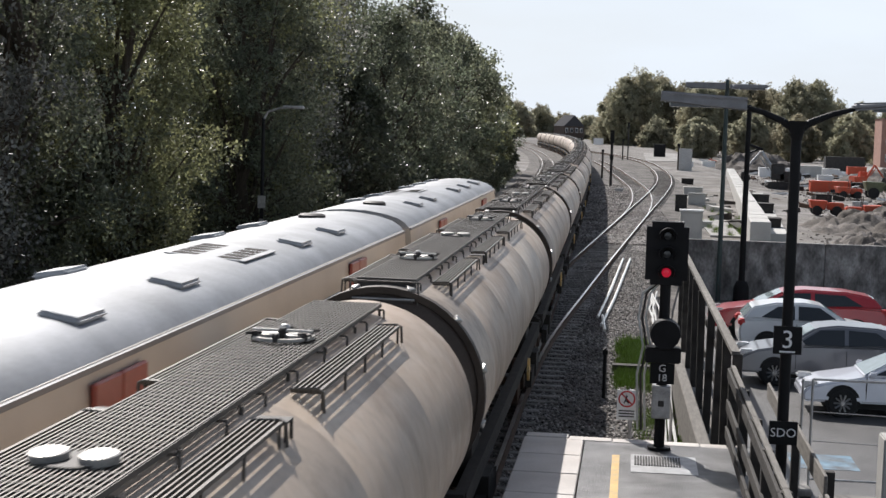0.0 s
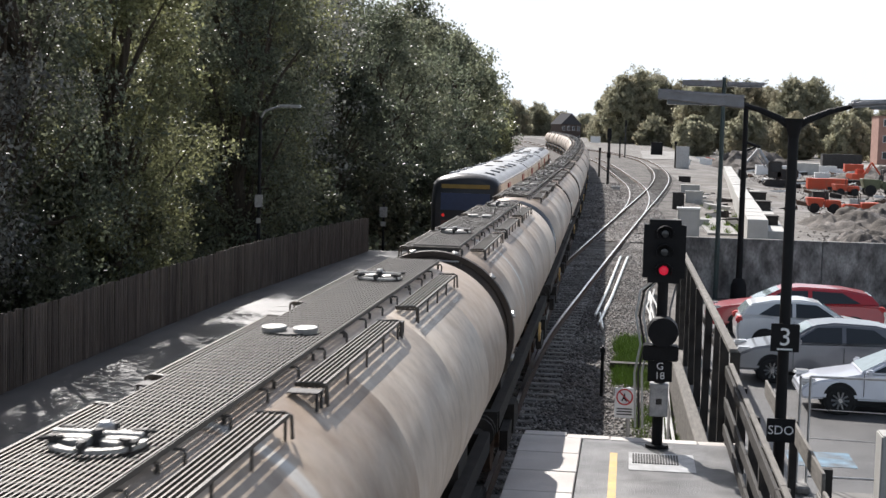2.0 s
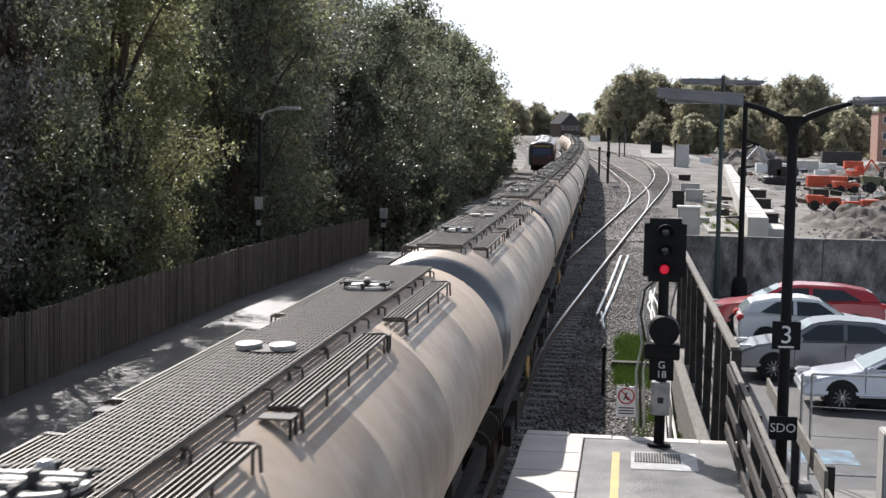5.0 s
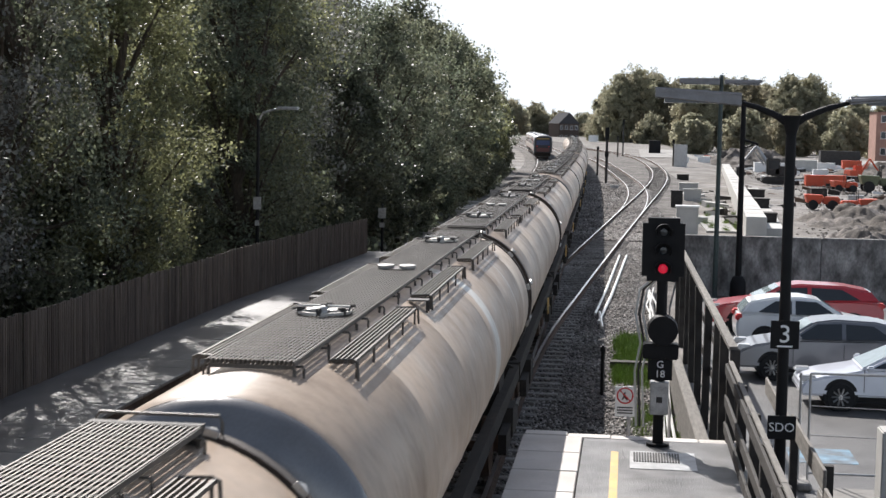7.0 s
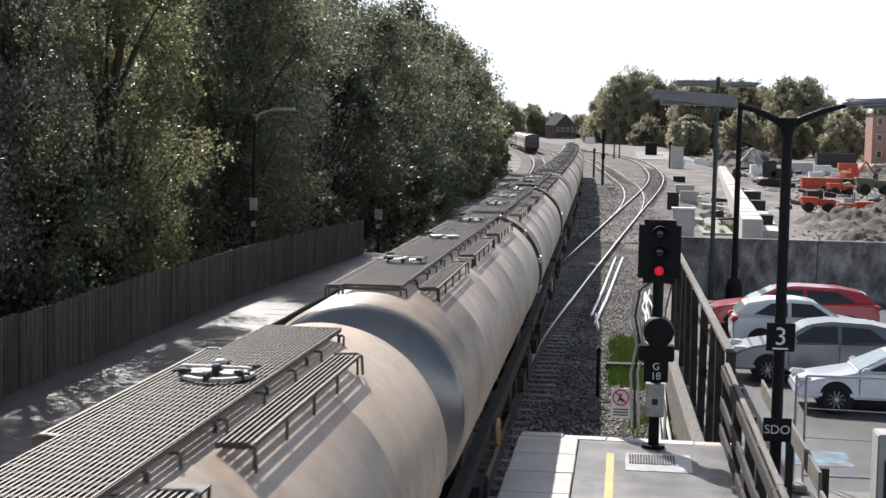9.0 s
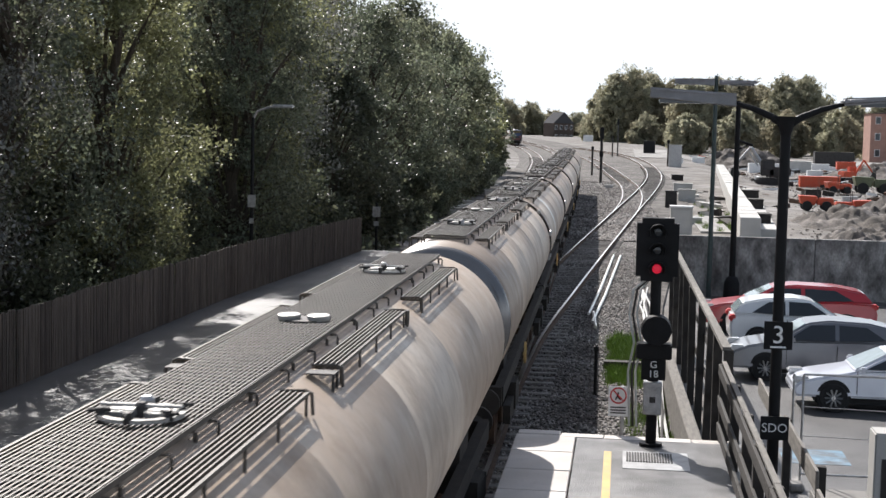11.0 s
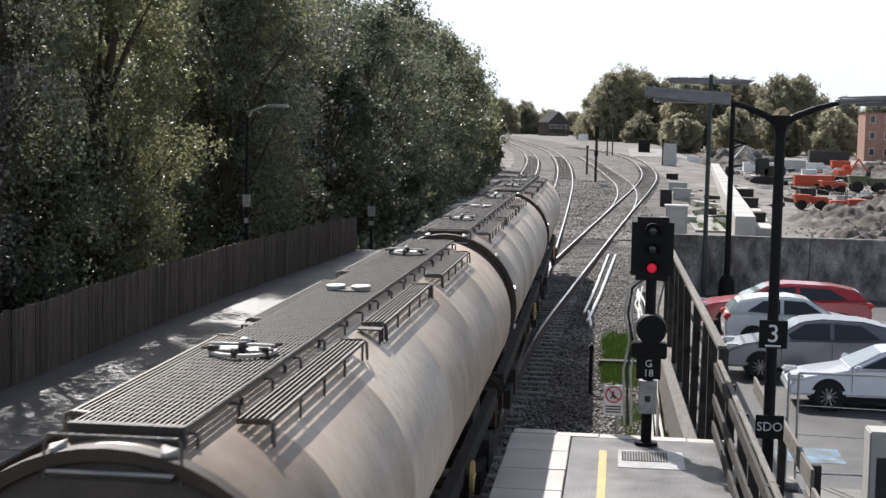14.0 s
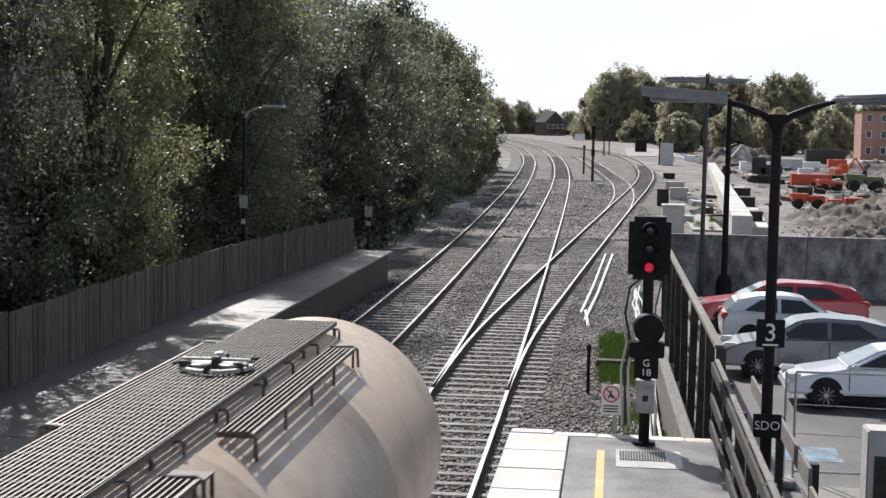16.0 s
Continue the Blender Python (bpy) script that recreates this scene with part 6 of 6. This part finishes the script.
tuft_field("grass", 9000, -0.15, 0.5, 32, 40, -0.24, 0.2, "bright green grass patch beside the signal")
tuft_field("grass", 2500, 0.25, 1.0, 21.9, 31, -0.26, 0.18, "thin green weeds beside the platform end")
tuft_field("grass", 5000, 3.4, 7.0, 82, 150, -0.26, 0.4, "rough green weeds among the lineside cabinets")

# lineside odds and ends
def pole_thing(name, x, y, h, r, m_, label, cat, heads=()):
    t_ = thing(name, pose(x, y, -0.28), label, cat)
    bm = bmesh.new()
    bm_rod(bm, (0, 0, 0), (0, 0, h), r, 8)
    part("post", bm, m_, t_)
    for hx, z0, z1, w_ in heads:
        box_part("head", hx - w_, hx + w_, -0.2, 0.12, z0, z1, M_BLACK, t_, bev=0.03)


pole_thing("line_signal", -2.1, 146, 5.4, 0.13, M_DARKMETAL, "dark lineside signal post with tall head", "railway signal", ((0, 4.2, 5.4, 0.2), (0, 2.6, 3.1, 0.18)))
pole_thing("line_post", -3.35, 166, 3.2, 0.11, M_DARKTIMBER, "dark timber lineside post", "post", ((0, 2.9, 3.2, 0.14),))
pole_thing("line_signal", -1.05, 262, 6.4, 0.11, M_DARKMETAL, "tall dark lineside signal post", "railway signal", ((0, 5.4, 6.4, 0.17),))
pole_thing("line_post", -1.9, 258, 3.6, 0.12, M_DARKTIMBER, "dark timber lineside post", "post", ((0, 3.3, 3.6, 0.14),))
pole_thing("line_post", 6.0, 210, 3.6, 0.13, M_DARKTIMBER, "dark timber lineside post", "post", ((0, 3.2, 3.6, 0.2),))
pole_thing("short_post", -0.42, 31.0, 1.15, 0.035, M_BLACK, "short black marker post in the grass", "post", ((0, 1.0, 1.15, 0.05),))
box_thing("point_machine", -1.2, 136, 0.7, 0.5, 0.3, M_GALV, "pale point machine cover by the rails", "point machine")
tagged(box_part("cable_trunking", -0.3, 0.55, 34.6, 34.9, -0.26, -0.02, M_DARKTIMBER), "dark timber plank across the grass", "plank")
for pts in (((-0.72, 42.6), (-0.45, 49.5), (0.02, 66)), ((-0.86, 44.5), (-0.62, 52), (-0.28, 66)), ((-0.6, 41.5), (-0.74, 45))):
    bm = bmesh.new()
    for a, b in zip(pts, pts[1:]):
        bm_rod(bm, (a[0], a[1], -0.13), (b[0], b[1], -0.13), 0.045, 6)
    tagged(part("spare_rail", bm, M_RAIL), "spare polished rail lying on the ballast", "rail")
t_ = thing("cable_route", pose(0, 0, 0), "pale cable pipes strewn along the fence foot", "cable")
for q in range(5):
    bm = bmesh.new()
    pp = []
    for j in range(14):
        y = 21.8 + j * 2.3
        pp.append((0.72 + 0.05 * q + 0.12 * noise.noise(Vector((q * 3.1, y * 0.35, 0))), y, -0.2 + 0.16 * abs(noise.noise(Vector((q * 5.3, y * 0.5, 2)))) + 0.03 * q))
    bm_tube(bm, pp, 0.03, 6)
    part("pipe", bm, M_PALEPIPE if q != 3 else M_DARKMETAL, t_)


# ---- distant buildings ----
def build_block(name, x, y, w, d, h, rows_n, cols, m_, label, roof_h, rz=0, z=-0.28):
    b = thing(name, pose(x, y, z, 0, 0, rz), label, "building")
    wl_ = box_part("wall", -w / 2, w / 2, -d / 2, d / 2, 0, h, m_, b)
    bm = bmesh.new()
    extrude_profile(bm, [(-w / 2 - 0.3, h), (0, h + roof_h), (w / 2 + 0.3, h)], -d / 2 - 0.3, d / 2 + 0.3)
    part("roof", bm, M_SLATE, b)
    me = fme = None
    for r in range(rows_n):
        for c in range(cols):
            m = pose(-w / 2 + w * (c + 0.5) / cols, -d / 2 - 0.02, h * (r + 0.35) / rows_n)
            if me is None:
                fr = box_part("window", -0.6, 0.6, -0.04, 0.04, 0, h / rows_n * 0.45, M_WHITE, b, m=m)
                me = fr.data
                pn = box_part("pane", -0.5, 0.5, -0.06, -0.03, 0.1, h / rows_n * 0.45 - 0.1, M_GLASS, fr)
                fme = pn.data
            else:
                fr = shared("window", me, b, m)
                shared("pane", fme, fr)
    return b


build_block("brick_building", 62, 352, 16, 10, 10.8, 3, 5, M_BUILDING, "red brick three-storey building beyond the yard", 0.6)
build_block("house", -29.5, 690, 10, 10, 8.5, 2, 4, M_BRICK, "distant dark brick house with pale gable", 5.0, 30)
build_block("house", 88, 420, 12, 10, 9, 2, 4, M_PALECONC, "distant pale house behind trees", 4)
# ---- sleepers ----
bm = bmesh.new()
bm_box(bm, -1.12, 1.12, -0.105, 0.105, -0.34, -0.158)
bevel(bm, 0.02, 1)
SLEEPER = bpy.data.meshes.new("sleeper")
bm.to_mesh(SLEEPER)
bm.free()
SLEEPER.materials.append(M_SLEEPER)
bm = bmesh.new()
bm_box(bm, -1.4, 1.4, -0.11, 0.11, -0.34, -0.158)
bevel(bm, 0.02, 1)
LONGSLEEPER = bpy.data.meshes.new("long_sleeper")
bm.to_mesh(LONGSLEEPER)
bm.free()
LONGSLEEPER.materials.append(M_SLEEPER)


def lay_sleepers(k, y0, y1, far, parent, skip=None):
    y = y0
    far_bm = bmesh.new()
    while y < far:
        d = on_line(k, y + 0.5) - on_line(k, y - 0.5)
        m = pose(on_line(k, y), y, rise(y) + random.uniform(-0.006, 0.0), 0, 0, -math.degrees(math.atan(d)) + random.uniform(-0.5, 0.5))
        if not (skip and skip[0] < y < skip[1]):
            if y < y1:
                shared("sleeper", SLEEPER, parent, m)
            else:
                bm_box(far_bm, -1.12, 1.12, -0.105, 0.105, -0.34, -0.158, m)
        y += 0.66
    if len(far_bm.verts):
        tagged(part("far_sleepers", far_bm, M_SLEEPER, parent), kind="stuff")
    else:
        far_bm.free()


lay_sleepers("A", 24, 115, 240, TRACKS["A"])
lay_sleepers("B", 14, 110, 240, TRACKS["B"], (30, 58))
lay_sleepers("C", 62, 130, 200, TRACKS["C"])
lay_sleepers("D", 106, 130, 200, TRACKS["D"])
y_ = 30.2
while y_ < 60:
    shared("sleeper", LONGSLEEPER, TRACKS["B"], pose((on_line("B", y_) + on_line("C", max(29.5, y_))) / 2 + 0.05, y_, 0))
    y_ += 0.66


# ---- what moves ----
def railcars_at(t):
    """Where the near end of the passenger train is."""
    return float(np.interp(t, (0, 1, 2, 3, 4, 7, 9, 12, 16), (-16, 21.7, 59, 96, 130, 222, 278, 378, 520)))


def motions():
    for i, w in enumerate(WAGONS):
        turn = pose(0, 0, 0, 0, 0, 0 if i in PLAIN_END_FIRST else 180)
        walk(w, [(t, pose(-0.08, 0, 0) @ line_pose("B", rear_at(t) - GR - PITCH * i + (0.6 if i in PLAIN_END_FIRST else -0.6)) @ turn) for t in (0, 1, 2, 3, 4, 5, 6, 7, 8, 8.5, 9, 9.5, 10, 11, 12, 13, 14, 15, 16)])
    for i, c in enumerate(COACHES):
        walk(c, [(t, line_pose("A", railcars_at(t) + 23.6 * (i + 0.5)) @ pose(0, 0, 0, 0, 0, 180 if i == 2 else 0)) for t in range(17)])


motions()
